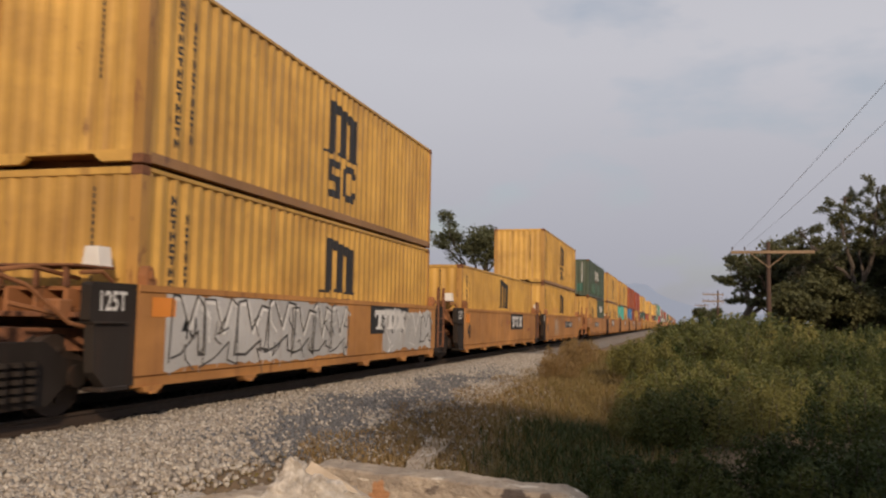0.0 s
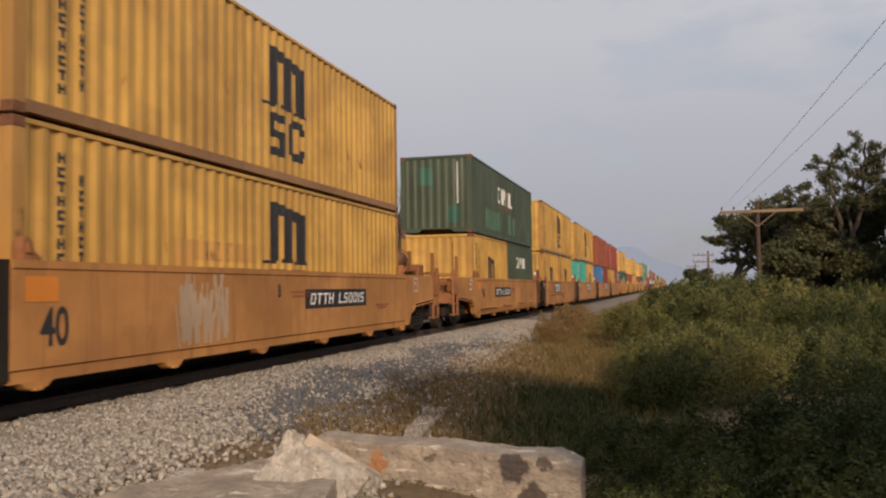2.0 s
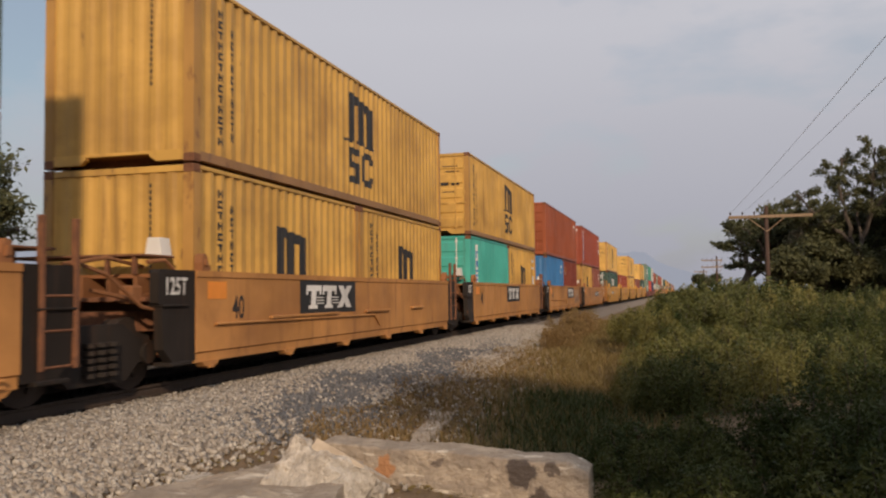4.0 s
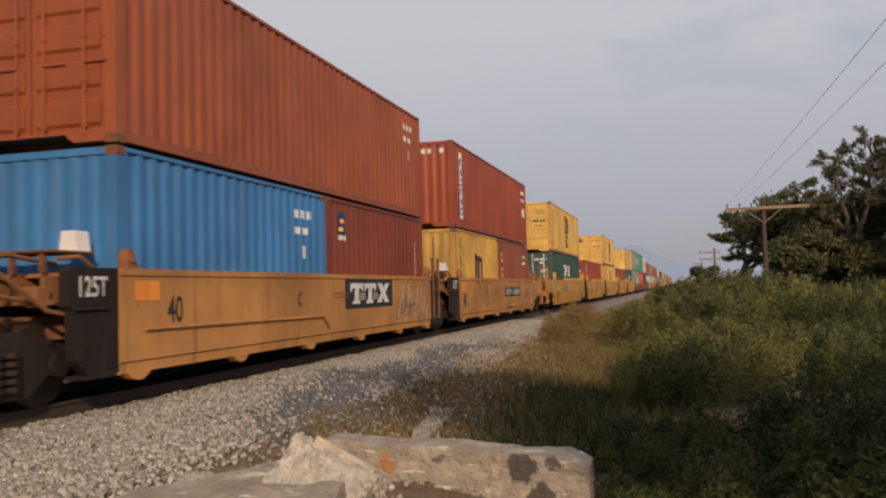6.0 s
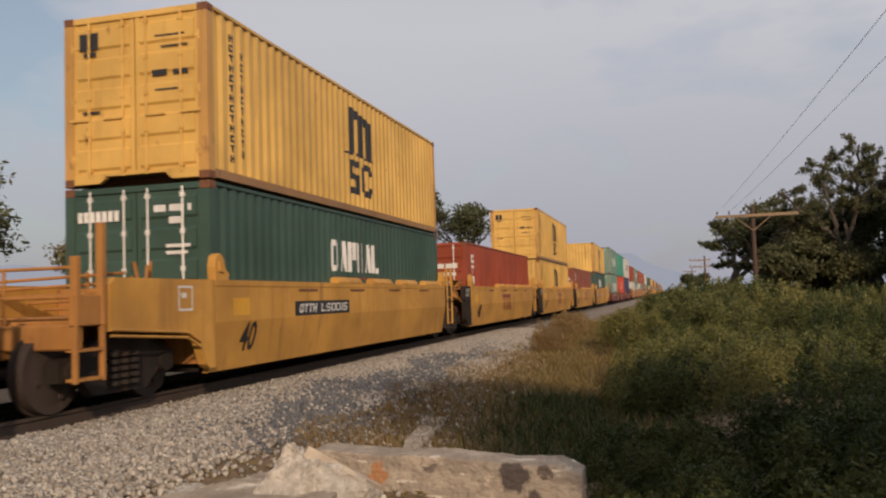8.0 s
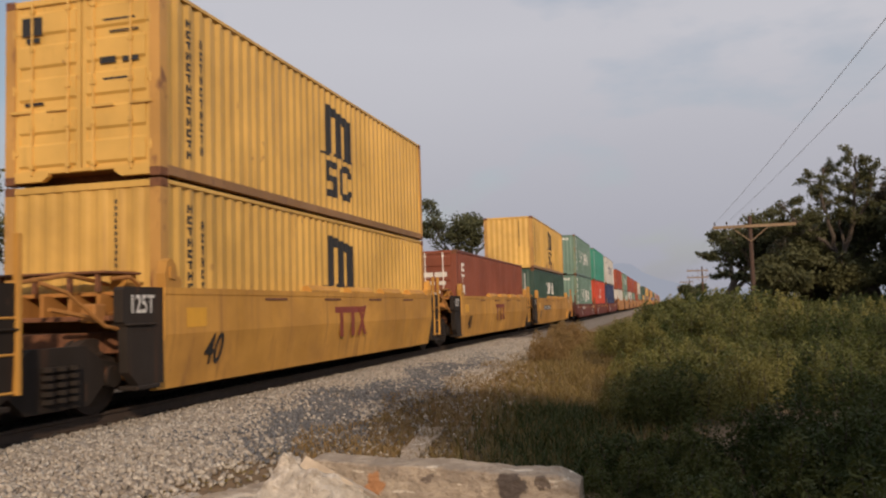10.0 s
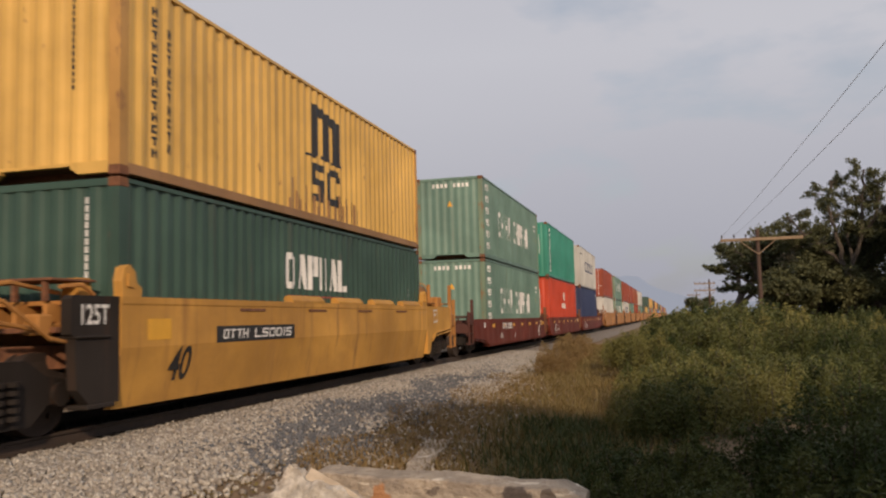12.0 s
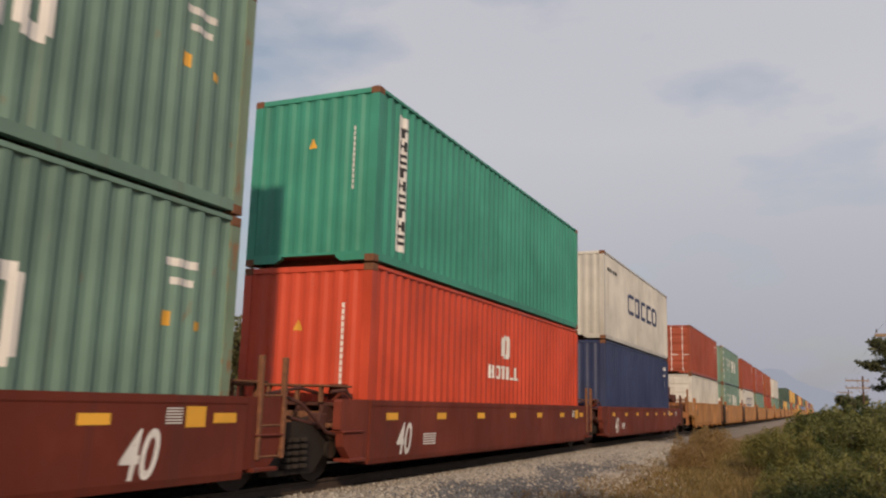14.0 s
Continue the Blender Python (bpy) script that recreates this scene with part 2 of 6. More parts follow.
# Near-black stone: the shade under the train is painted in along with oil.
OILY_SHADE_BED = grainy("ballast dark with oil and painted shade", (0.045, 0.04, 0.036), (0.02, 0.018, 0.017), 20.0, 0.9, 1.0, 0.04)
OILY_SHADE_STONE = island_rock("stone dark with oil and painted shade", [(0.03, 0.028, 0.026), (0.06, 0.054, 0.05), (0.10, 0.09, 0.08)])


def stained_concrete():
    """Plastered concrete: pale skin, grey where it has flaked, dark blots and a rust run at fixed spots."""
    m, nt, b = material("flaking plastered concrete", 0.9)
    c = rgb_mix(nt, noise_fac(nt, 3.0, 0.35, 0.65, (1, 1, 2.2), 9.0), (0.48, 0.40, 0.31), (0.28, 0.23, 0.18))
    c = rgb_mix(nt, noise_fac(nt, 9.0, 0.55, 0.62, (1, 1, 1.6), 8.0), c, (0.30, 0.245, 0.19))
    c = rgb_mix(nt, noise_fac(nt, 5.0, 0.60, 0.68, (0.6, 0.6, 3.0), 6.0), c, (0.72, 0.65, 0.54))
    for spot, rad, col in (((6.15, 7.36, -0.43), 0.15, (0.07, 0.055, 0.05)), ((6.33, 7.30, -0.66), 0.13, (0.08, 0.06, 0.05)), ((4.80, 7.56, -0.48), 0.12, (0.40, 0.19, 0.08)), ((6.42, 7.32, -0.38), 0.06, (0.14, 0.11, 0.09)), ((5.35, 7.5, -0.40), 0.05, (0.15, 0.12, 0.10))):
        co = add(nt, "ShaderNodeTexCoord")
        nz = add(nt, "ShaderNodeTexNoise", inputs={"Scale": 9.0, "Detail": 4.0})
        nt.links.new(co.outputs["Object"], nz.inputs["Vector"])
        warp = add(nt, "ShaderNodeVectorMath", operation="MULTIPLY_ADD")
        warp.inputs[1].default_value = (0.22, 0.22, 0.22)
        nt.links.new(nz.outputs["Color"], warp.inputs[0])
        nt.links.new(co.outputs["Object"], warp.inputs[2])
        d = add(nt, "ShaderNodeVectorMath", operation="DISTANCE")
        d.inputs[1].default_value = tuple(s + 0.11 for s in spot)
        nt.links.new(warp.outputs[0], d.inputs[0])
        mr = add(nt, "ShaderNodeMapRange", inputs={"From Min": rad * 0.75, "From Max": rad, "To Min": 0.92, "To Max": 0.0})
        nt.links.new(d.outputs["Value"], mr.inputs["Value"])
        c = rgb_mix(nt, mr.outputs["Result"], c, col)
    nt.links.new(c, b.inputs["Base Color"])
    bump(nt, b, noise_fac(nt, 14.0, 0.3, 0.7, (1, 1, 1.5), 9.0), 0.7, 0.03)
    return m


PLASTER = stained_concrete()


# ---- building helpers ----
def link_mesh(name, me, mat=None, parent=None, label="", m=None):
    """One object on a mesh; the material sits on the object, so that alike pieces of several colours share the mesh."""
    ob = new(name, me)
    if mat:
        if not me.materials:
            me.materials.append(None)
        ob.material_slots[0].link = "OBJECT"
        ob.material_slots[0].material = mat
    if parent:
        ob.parent = parent
    if m is not None:
        ob.matrix_basis = m
    if label:
        ob["label"] = label
    return ob


def bm_mesh(name, bm, smooth=False):
    bmesh.ops.recalc_face_normals(bm, faces=bm.faces)
    me = bpy.data.meshes.new(name)
    bm.to_mesh(me)
    bm.free()
    if smooth:
        for f in me.polygons:
            f.use_smooth = True
    return me


def box(bm, x0, x1, y0, y1, z0, z1, bev=0.0):
    r = bmesh.ops.create_cube(bm, size=1.0)
    for v in r["verts"]:
        v.co = Vector((x0 + (v.co.x + 0.5) * (x1 - x0), y0 + (v.co.y + 0.5) * (y1 - y0), z0 + (v.co.z + 0.5) * (z1 - z0)))
    if bev:
        es = list({e for v in r["verts"] for e in v.link_edges})
        bmesh.ops.bevel(bm, geom=es, offset=bev, segments=1, affect="EDGES")


def rod(bm, a, b, r0, r1=None, n=8):
    """A tapered round bar from a to b."""
    a, b = Vector(a), Vector(b)
    d = b - a
    r = bmesh.ops.create_cone(bm, cap_ends=True, segments=n, radius1=r0, radius2=r0 if r1 is None else r1, depth=d.length)
    m = Matrix.Translation((a + b) / 2) @ d.to_track_quat("Z", "Y").to_matrix().to_4x4()
    bmesh.ops.transform(bm, matrix=m, verts=r["verts"])


def prism(bm, pts, axis, a, b):
    """Extrude a polygon of 2D points along an axis from a to b."""
    def at(p, h):
        return {"x": (h, p[0], p[1]), "y": (p[0], h, p[1]), "z": (p[0], p[1], h)}[axis]
    lo = [bm.verts.new(at(p, a)) for p in pts]
    hi = [bm.verts.new(at(p, b)) for p in pts]
    bm.faces.new(lo)
    bm.faces.new(hi)
    for i in range(len(pts)):
        j = (i + 1) % len(pts)
        bm.faces.new((lo[i], lo[j], hi[j], hi[i]))


_meshes = {}


def cached(key, fn):
    if key not in _meshes:
        _meshes[key] = fn()
    return _meshes[key]


def part(name, bm, mat, parent, label="", smooth=False):
    return link_mesh(name, bm_mesh(name, bm, smooth), mat, parent, label)


def soup(name, verts, faces):
    """A mesh from numpy vertices and equal-sized faces."""
    me = bpy.data.meshes.new(name)
    k = faces.shape[1]
    me.vertices.add(len(verts))
    me.vertices.foreach_set("co", verts.astype(np.float32).ravel())
    me.loops.add(faces.size)
    me.loops.foreach_set("vertex_index", faces.astype(np.int32).ravel())
    me.polygons.add(len(faces))
    me.polygons.foreach_set("loop_start", np.arange(0, faces.size, k, dtype=np.int32))
    me.update(calc_edges=True)
    me.validate()
    return me


def text_mesh(body, size, extrude=0.002):
    cu = bpy.data.curves.new("text", "FONT")
    cu.body, cu.size, cu.align_x, cu.align_y, cu.offset = body, size, "CENTER", "CENTER", 0.018
    ob = bpy.data.objects.new("text", cu)
    me = bpy.data.meshes.new_from_object(ob)
    bpy.data.objects.remove(ob)
    return me


# ---- containers ----
W2 = 1.219
PITCH, DEPTH = 0.278, 0.036


def corrugation(a, b, pitch=PITCH, depth=DEPTH):
    """Profile of a trapezoid-corrugated sheet between a and b: (along, depth) points."""
    n = max(1, int((b - a) / pitch))
    p = (b - a) / n
    pts = []
    for i in range(n):
        u = a + i * p
        pts += [(u, 0.0), (u + 0.26 * p, 0.0), (u + 0.5 * p, -depth), (u + 0.76 * p, -depth)]
    return pts + [(b, 0.0)]


def skin(pts, u):
    for (a, da), (b, db) in zip(pts, pts[1:]):
        if a <= u <= b:
            return da + (db - da) * (u - a) / (b - a)
    return 0.0


def side_mesh(L, H):
    def make():
        bm = bmesh.new()
        pts = corrugation(0.16, L - 0.16)
        poly = [(W2 - 0.012 + d, y) for y, d in pts] + [(W2 - 0.075, L - 0.16), (W2 - 0.075, 0.16)]
        prism(bm, poly, "z", 0.15, H - 0.06)
        return bm_mesh("side_panel", bm)
    return cached(("side", L, H), make)


def front_mesh(H):
    def make():
        bm = bmesh.new()
        pts = corrugation(-W2 + 0.14, W2 - 0.14, 0.25, 0.02)
        poly = [(x, 0.014 - d) for x, d in pts] + [(W2 - 0.14, 0.09), (-W2 + 0.14, 0.09)]
        prism(bm, poly, "z", 0.17, H - 0.10)
        return bm_mesh("front_panel", bm)
    return cached(("front", H), make)


def post_mesh(H):
    def make():
        bm = bmesh.new()
        prism(bm, [(W2, 0.0), (W2, 0.17), (W2 - 0.05, 0.17), (W2 - 0.09, 0.09), (W2 - 0.16, 0.06), (W2 - 0.16, 0.0)], "z", 0.118, H - 0.118)
        return bm_mesh("corner_post", bm)
    return cached(("post", H), make)


def casting_mesh():
    def make():
        bm = bmesh.new()
        box(bm, W2 - 0.162, W2 + 0.004, -0.004, 0.178, 0.0, 0.118, 0.008)
        for side in (0, 1):
            n = 10
            ring = [(0.03 * math.cos(2 * math.pi * i / n), 0.042 * math.sin(2 * math.pi * i / n)) for i in range(n)]
            if side:
                prism(bm, [(0.087 + a, 0.059 + b) for a, b in ring], "x", W2 - 0.03, W2 + 0.0055)
            else:
                prism(bm, [(W2 - 0.079 + a, 0.059 + b) for a, b in ring], "y", -0.0055, 0.03)
        return bm_mesh("corner_casting", bm)
    return cached("casting", make)


def rails(name, L, H):
    def make():
        bm = bmesh.new()
        if name == "top_rail":
            box(bm, W2 - 0.06, W2, 0.17, L - 0.17, H - 0.062, H - 0.006, 0.004)
        elif name == "bottom_rail":
            prism(bm, [(W2, 0.03), (W2, 0.16), (W2 - 0.05, 0.16), (W2 - 0.045, 0.05), (W2 - 0.12, 0.04), (W2 - 0.12, 0.03)], "y", 0.17, L - 0.17)
        elif name == "header":
            box(bm, -W2 + 0.16, W2 - 0.16, 0.0, 0.08, H - 0.105, H - 0.012, 0.006)
        elif name == "sill":
            g = 0.52
            for s in (-1, 1):
                pts = [(s * (W2 - 0.16), 0.03), (s * (W2 - 0.16), 0.175), (s * g, 0.175), (s * g, 0.10), (s * (g + 0.10), 0.03)]
                prism(bm, pts, "y", 0.005, 0.09)
            box(bm, -g, g, 0.01, 0.09, 0.135, 0.175)
        elif name == "roof":
            n = int(L / 0.21)
            prof = []
            for i in range(n):
                u = 0.06 + (L - 0.12) * i / n
                p = (L - 0.12) / n
                prof += [(u, H - 0.03), (u + 0.3 * p, H - 0.03), (u + 0.5 * p, H - 0.008), (u + 0.8 * p, H - 0.008)]
            prof += [(L - 0.06, H - 0.03), (L - 0.06, H - 0.05), (0.06, H - 0.05)]
            prism(bm, prof, "x", -W2 + 0.055, W2 - 0.055)
        elif name == "floor_frame":
            box(bm, -W2 + 0.1, W2 - 0.1, 0.1, L - 0.1, 0.15, 0.17)
            y = 0.5
            while y < L - 0.3:
                box(bm, -W2 + 0.06, W2 - 0.06, y, y + 0.06, 0.05, 0.15)
                y += 0.6
        return bm_mesh(name, bm)
    return cached((name, L, H), make)


def door_mesh(H):
    def make():
        bm = bmesh.new()
        x0, x1 = 0.012, W2 - 0.15
        box(bm, x0, x1, 0.035, 0.085, 0.17, H - 0.11)
        for a, b in ((x0, x0 + 0.07), (x1 - 0.07, x1)):
            box(bm, a, b, 0.018, 0.04, 0.17, H - 0.11, 0.004)
        n = 5
        h = (H - 0.28) / n
        for i in range(n):
            z = 0.17 + i * h
            prism(bm, [(0.036, z + 0.05), (0.007, z + 0.09), (0.007, z + h * 0.76), (0.036, z + h * 0.76 + 0.04)], "x", x0 + 0.07, x1 - 0.07)
        return bm_mesh("door", bm)
    return cached(("door", H), make)


def lock_mesh(H):
    def make():
        bm = bmesh.new()
        rod(bm, (0, 0.0, 0.12), (0, 0.0, H - 0.06), 0.017, n=8)
        for z in (0.20, 0.75, H * 0.5, H - 0.75, H - 0.22):
            box(bm, -0.035, 0.035, -0.02, 0.03, z, z + 0.07, 0.004)
        box(bm, -0.02, 0.33, -0.026, -0.010, 0.98, 1.02, 0.004)
        return bm_mesh("lock_bar", bm)
    return cached(("lock", H), make)


def hinge_mesh():
    def make():
        bm = bmesh.new()
        box(bm, W2 - 0.20, W2 - 0.03, 0.002, 0.03, 0.0, 0.05, 0.004)
        rod(bm, (W2 - 0.14, 0.004, -0.04), (W2 - 0.14, 0.004, 0.09), 0.016)
        return bm_mesh("hinge", bm)
    return cached("hinge", make)


def decal(name, rects, mat, parent, L, face="side", label=""):
    """Flat paint marks that follow the corrugation: rectangles (along0, along1, z0, z1)."""
    pts = corrugation(0.16, L - 0.16) if face == "side" else corrugation(-W2 + 0.14, W2 - 0.14, 0.25, 0.02)
    vs, fs = [], []
    for j, (a, b, z0, z1) in enumerate(rects):
        ply = 0.0004 * (j % 6)
        cuts = [a] + [u for u, _ in pts if a < u < b] + [b]
        for u, v in zip(cuts, cuts[1:]):
            i = len(vs)
            for w, z in ((u, z0), (v, z0), (v, z1), (u, z1)):
                d = skin(pts, w)
                vs.append((W2 - 0.009 + d + ply, w, z) if face == "side" else (w, 0.011 - d - ply, z))
            fs.append((i, i + 1, i + 2, i + 3))
    me = bpy.data.meshes.new(name)
    me.from_pydata(vs, [], fs)
    me.update()
    return tagged(link_mesh(name, me, mat, parent, label), kind="stuff" if len(rects) > 1 else "")


def arch_mark(u, z, w, h):
    """Bold three-legged arch with foot bars."""
    t = w * 0.225
    out = [(u + 0.10 * w, u + 0.10 * w + t, z, z + h), (u + 0.44 * w, u + 0.44 * w + t * 0.9, z + 0.04 * h, z + h * 0.93), (u + 0.78 * w, u + 0.78 * w + t, z, z + h * 0.86)]
    for i in range(6):
        a, b = u + w * (0.24 + 0.115 * i), u + w * (0.24 + 0.115 * (i + 1))
        top = z + h * (1.0 - 0.025 * i)
        dip = 0.20 if i in (2,) else 0.0
        out.append((a, b, top - 0.2 * h, top - dip * h * 0.6))
    out += [(u - 0.06 * w, u + 0.24 * w, z - 0.05 * h, z), (u + 0.40 * w, u + 0.66 * w, z - 0.03 * h, z + 0.04 * h), (u + 0.74 * w, u + 1.08 * w, z - 0.05 * h, z)]
    return out


def ring_marks(u, z, w, h):
    """Two bold blocky rings under the arch."""
    out = []
    for k, gaps in enumerate(((1, 0), (0, 1))):
        a = u + k * w * 0.55
        b = a + w * 0.45
        t = w * 0.14
        out += [(a + t * 0.4, b - t * 0.2, z, z + h * 0.2), (a + t * 0.4, b - t * 0.2, z + h * 0.8, z + h)]
        if k == 0:
            out += [(a, a + t, z + h * 0.5, z + h * 0.85), (b - t, b, z + h * 0.12, z + h * 0.5), (a + t * 0.4, b - t * 0.2, z + h * 0.42, z + h * 0.6)]
        else:
            out += [(a, a + t, z + h * 0.12, z + h * 0.88), (b - t, b, z + h * 0.68, z + h * 0.86), (b - t, b, z + h * 0.14, z + h * 0.32)]
    return out


def bars(u0, u1, z0, z1, shapes):
    """A row of letter-sized plain blocks; shapes: one character for each block."""
    wide = [0.5 if c == "I" else 1.0 for c in shapes]
    step = (u1 - u0) / sum(wide)
    out = []
    t = min(step * 0.30, (z1 - z0) * 0.30)
    for i, s in enumerate(shapes):
        a = u0 + sum(wide[:i]) * step
        b = a + (wide[i] - 0.16) * step
        hb = (z1 - z0) * 0.19
        if s == "I":
            out.append(((a + b) / 2 - t / 2, (a + b) / 2 + t / 2, z0, z1))
        elif s == "H":
            out += [(a, a + t, z0, z1), (b - t, b, z0, z1), (a, b, (z0 + z1) / 2 - hb / 2, (z0 + z1) / 2 + hb / 2)]
        elif s == "O":
            out += [(a, a + t, z0 + hb / 2, z1 - hb / 2), (b - t, b, z0 + hb / 2, z1 - hb / 2), (a + t / 2, b - t / 2, z0, z0 + hb), (a + t / 2, b - t / 2, z1 - hb, z1)]
        elif s == "C":
            out += [(a, a + t, z0 + hb / 2, z1 - hb / 2), (a + t / 2, b, z0, z0 + hb), (a + t / 2, b, z1 - hb, z1)]
        elif s == "P":
            out += [(a, a + t, z0, z1), (a + t, b, z1 - hb, z1), (a + t, b, (z0 + z1) / 2 - hb / 2, (z0 + z1) / 2 + hb / 2), (b - t, b, (z0 + z1) / 2, z1)]
        elif s == "T":
            out += [((a + b) / 2 - t / 2, (a + b) / 2 + t / 2, z0, z1), (a, b, z1 - hb, z1)]
        elif s == "L":
            out += [(a, a + t, z0, z1), (a, b, z0, z0 + hb)]
        elif s == "B":
            out.append((a, b, z0, z1))
        elif s == "W":
            for k in range(8):
                f, g = 0.30 * (b - a) * k / 7, z0 + (z1 - z0) * k / 8
                top = g + (z1 - z0) / 8
                out += [(a + f, a + f + t, g, top), (b - f - t, b - f, g, top)]
        elif s == "S":
            m = (z0 + z1) / 2
            out += [(a, a + t, m, z1 - hb / 2), (b - t, b, z0 + hb / 2, m), (a, b - t / 2, z0, z0 + hb), (a + t / 2, b, z1 - hb, z1), (a + t / 2, b - t / 2, m - hb / 2, m + hb / 2)]
    return out


def column(u, z0, z1, n, w=0.09):
    step = (z1 - z0) / n
    out = []
    for i in range(n):
        z = z0 + i * step
        k = (i * 7 + n) % 3
        if k == 0:
            out += [(u, u + w, z, z + step * 0.24), (u, u + w * 0.35, z, z + step * 0.75), (u, u + w, z + step * 0.5, z + step * 0.75)]
        elif k == 1:
            out += [(u, u + w * 0.35, z, z + step * 0.75), (u + w * 0.65, u + w, z, z + step * 0.75), (u, u + w, z + step * 0.28, z + step * 0.48)]
        else:
            out += [(u + w * 0.3, u + w * 0.7, z, z + step * 0.75), (u, u + w, z + step * 0.52, z + step * 0.75)]
    return out


def container(colour, L=12.192, H=2.591, front="plain", livery="", label=""):
    """A shipping container: origin at the foot of its near end, on the centre line; +X side carries the livery."""
    mat = PAINT[colour]
    ob = tagged(new("shipping_container"), label, "container", "containers on the train")
    flip = Matrix.Diagonal((-1, 1, 1, 1))
    far = Matrix.Translation((0, L, 0)) @ Matrix.Rotation(math.pi, 4, "Z")
    link_mesh("side_panel", side_mesh(L, H), mat, ob)
    link_mesh("side_panel", side_mesh(L, H), mat, ob, m=far)
    for name in ("top_rail", "bottom_rail"):
        for m in (Matrix(), far):
            link_mesh(name, rails(name, L, H), WORN["rail"] if colour in ("yellow", "ochre") and name == "bottom_rail" else mat, ob, m=m)
    link_mesh("roof_panel", rails("roof", L, H), mat, ob)
    link_mesh("floor_frame", rails("floor_frame", L, H), RUST, ob)
    for m in (Matrix(), far):
        link_mesh("header", rails("header", L, H), mat, ob, m=m)
        link_mesh("end_sill", rails("sill", L, H), mat, ob, m=m)
    corner = [Matrix(), far]
    for m in corner:
        for mm in (m, m @ flip):
            link_mesh("corner_post", post_mesh(H), mat if colour not in ("yellow", "ochre", "pale_green") else WORN[colour], ob, m=mm)
            link_mesh("corner_casting", casting_mesh(), RUST, ob, "rusty steel corner casting", m=mm)
            link_mesh("corner_casting", casting_mesh(), RUST, ob, "rusty steel corner casting", m=mm @ Matrix.Translation((0, 0, H - 0.118)))
    ends = [(Matrix(), front), (far, "plain" if front == "doors" else "doors")]
    for m, kind in ends:
        if kind == "doors":
            for f in (Matrix(), flip):
                d = link_mesh("door", door_mesh(H), mat, ob, m=m @ f)
                for x in (0.20, 0.78):
                    link_mesh("lock_bar", lock_mesh(H), WHITE if colour in ("maroon", "deep_green", "aqua", "red") else mat, d, m=Matrix.Translation((x, -0.004, 0)))
                for z in (0.4, H * 0.5, H - 0.5):
                    link_mesh("hinge", hinge_mesh(), mat, d, m=Matrix.Translation((0, 0, z)))
        else:
            link_mesh("front_panel", front_mesh(H), mat, ob, m=m)
    # liveries
    half = L < 7
    c = L / 2
    if livery == "arch":
        if half:
            decal("emblem", arch_mark(c - 0.7, 1.05, 1.25, 0.86), BLACK, ob, L, label="black painted arch emblem")
        else:
            decal("emblem", arch_mark(5.45, 1.28, 1.5, 0.98) + ring_marks(5.6, 0.42, 1.35, 0.72), BLACK, ob, L, label="black painted arch emblem over two blocks")
        decal("lettering", column(0.68, 0.32, H - 0.25, 13) + column(1.0, 0.42, H - 0.45, 10, 0.07), BLACK, ob, L, label="column of small black marks")
        if front == "plain":
            decal("lettering", [(0.52, 0.56, H * 0.42 + 0.085 * i, H * 0.42 + 0.085 * i + 0.06) for i in range(15)], BLACK, ob, L, "front")
        else:
            me_r = [(-0.95, -0.62, H - 0.52, H - 0.26), (-0.88, -0.66, H - 0.62, H - 0.55), (0.35, 0.85, H - 0.44, H - 0.41), (0.45, 0.9, H - 0.60, H - 0.575), (0.3, 0.55, H - 1.02, H - 0.93), (0.65, 0.9, H - 1.02, H - 0.95), (0.35, 0.8, H - 1.25, H - 1.22), (-0.9, -0.6, H - 1.5, H - 1.46)]
            vs = [(x, 0.004, z) for a, b, z0, z1 in me_r for x, z in ((a, z0), (b, z0), (b, z1), (a, z1))]
            me = bpy.data.meshes.new("lettering")
            me.from_pydata(vs, [], [tuple(range(i, i + 4)) for i in range(0, len(vs), 4)])
            tagged(link_mesh("lettering", me, BLACK, ob), kind="stuff")
    elif livery == "capital":
        if half:
            decal("lettering", bars(2.0, 4.2, 1.60, 2.05, "OWPIIWL"), WHITE, ob, L)
        else:
            decal("lettering", bars(4.5, 7.3, 1.38, 2.0, "OWPIIWL"), WHITE, ob, L, label="row of white block marks")
            decal("stripe", [(4.6, 7.2, 1.24, 1.27)], RED_PAINT, ob, L, label="thin red underline")
        if front == "doors":
            vs = [(x, 0.003, z) for a, b, z0, z1 in [(-1.0 + 0.105 * i, -0.92 + 0.105 * i, H - 0.52, H - 0.36) for i in range(7)] + [(0.3, 0.5, H - 0.42, H - 0.32), (0.56, 0.8, H - 0.42, H - 0.32), (0.86, 0.92, H - 0.42, H - 0.32), (0.55, 0.75, H - 0.6, H - 0.5), (0.5, 0.9, H - 0.95, H - 0.9), (0.5, 0.85, H - 1.05, H - 1.0)] for x, z in ((a, z0), (b, z0), (b, z1), (a, z1))]
            me = bpy.data.meshes.new("lettering")
            me.from_pydata(vs, [], [tuple(range(i, i + 4)) for i in range(0, len(vs), 4)])
            tagged(link_mesh("lettering", me, WHITE, ob), kind="stuff")
        else:
            decal("lettering", [(0.72, 0.78, H * 0.38 + 0.1 * i, H * 0.38 + 0.1 * i + 0.08) for i in range(14)], WHITE, ob, L, "front")
        decal("lettering", column(11.3 if not half else 5.4, 0.5, 1.6, 8, 0.08), WHITE, ob, L)
    elif livery == "shipping":
        decal("lettering", bars(2.72, 5.3, 0.97, 1.93, "OHIHW") + bars(5.9, 9.35, 0.97, 1.88, "OHIPPIHO"), WHITE, ob, L, label="large white block marks")
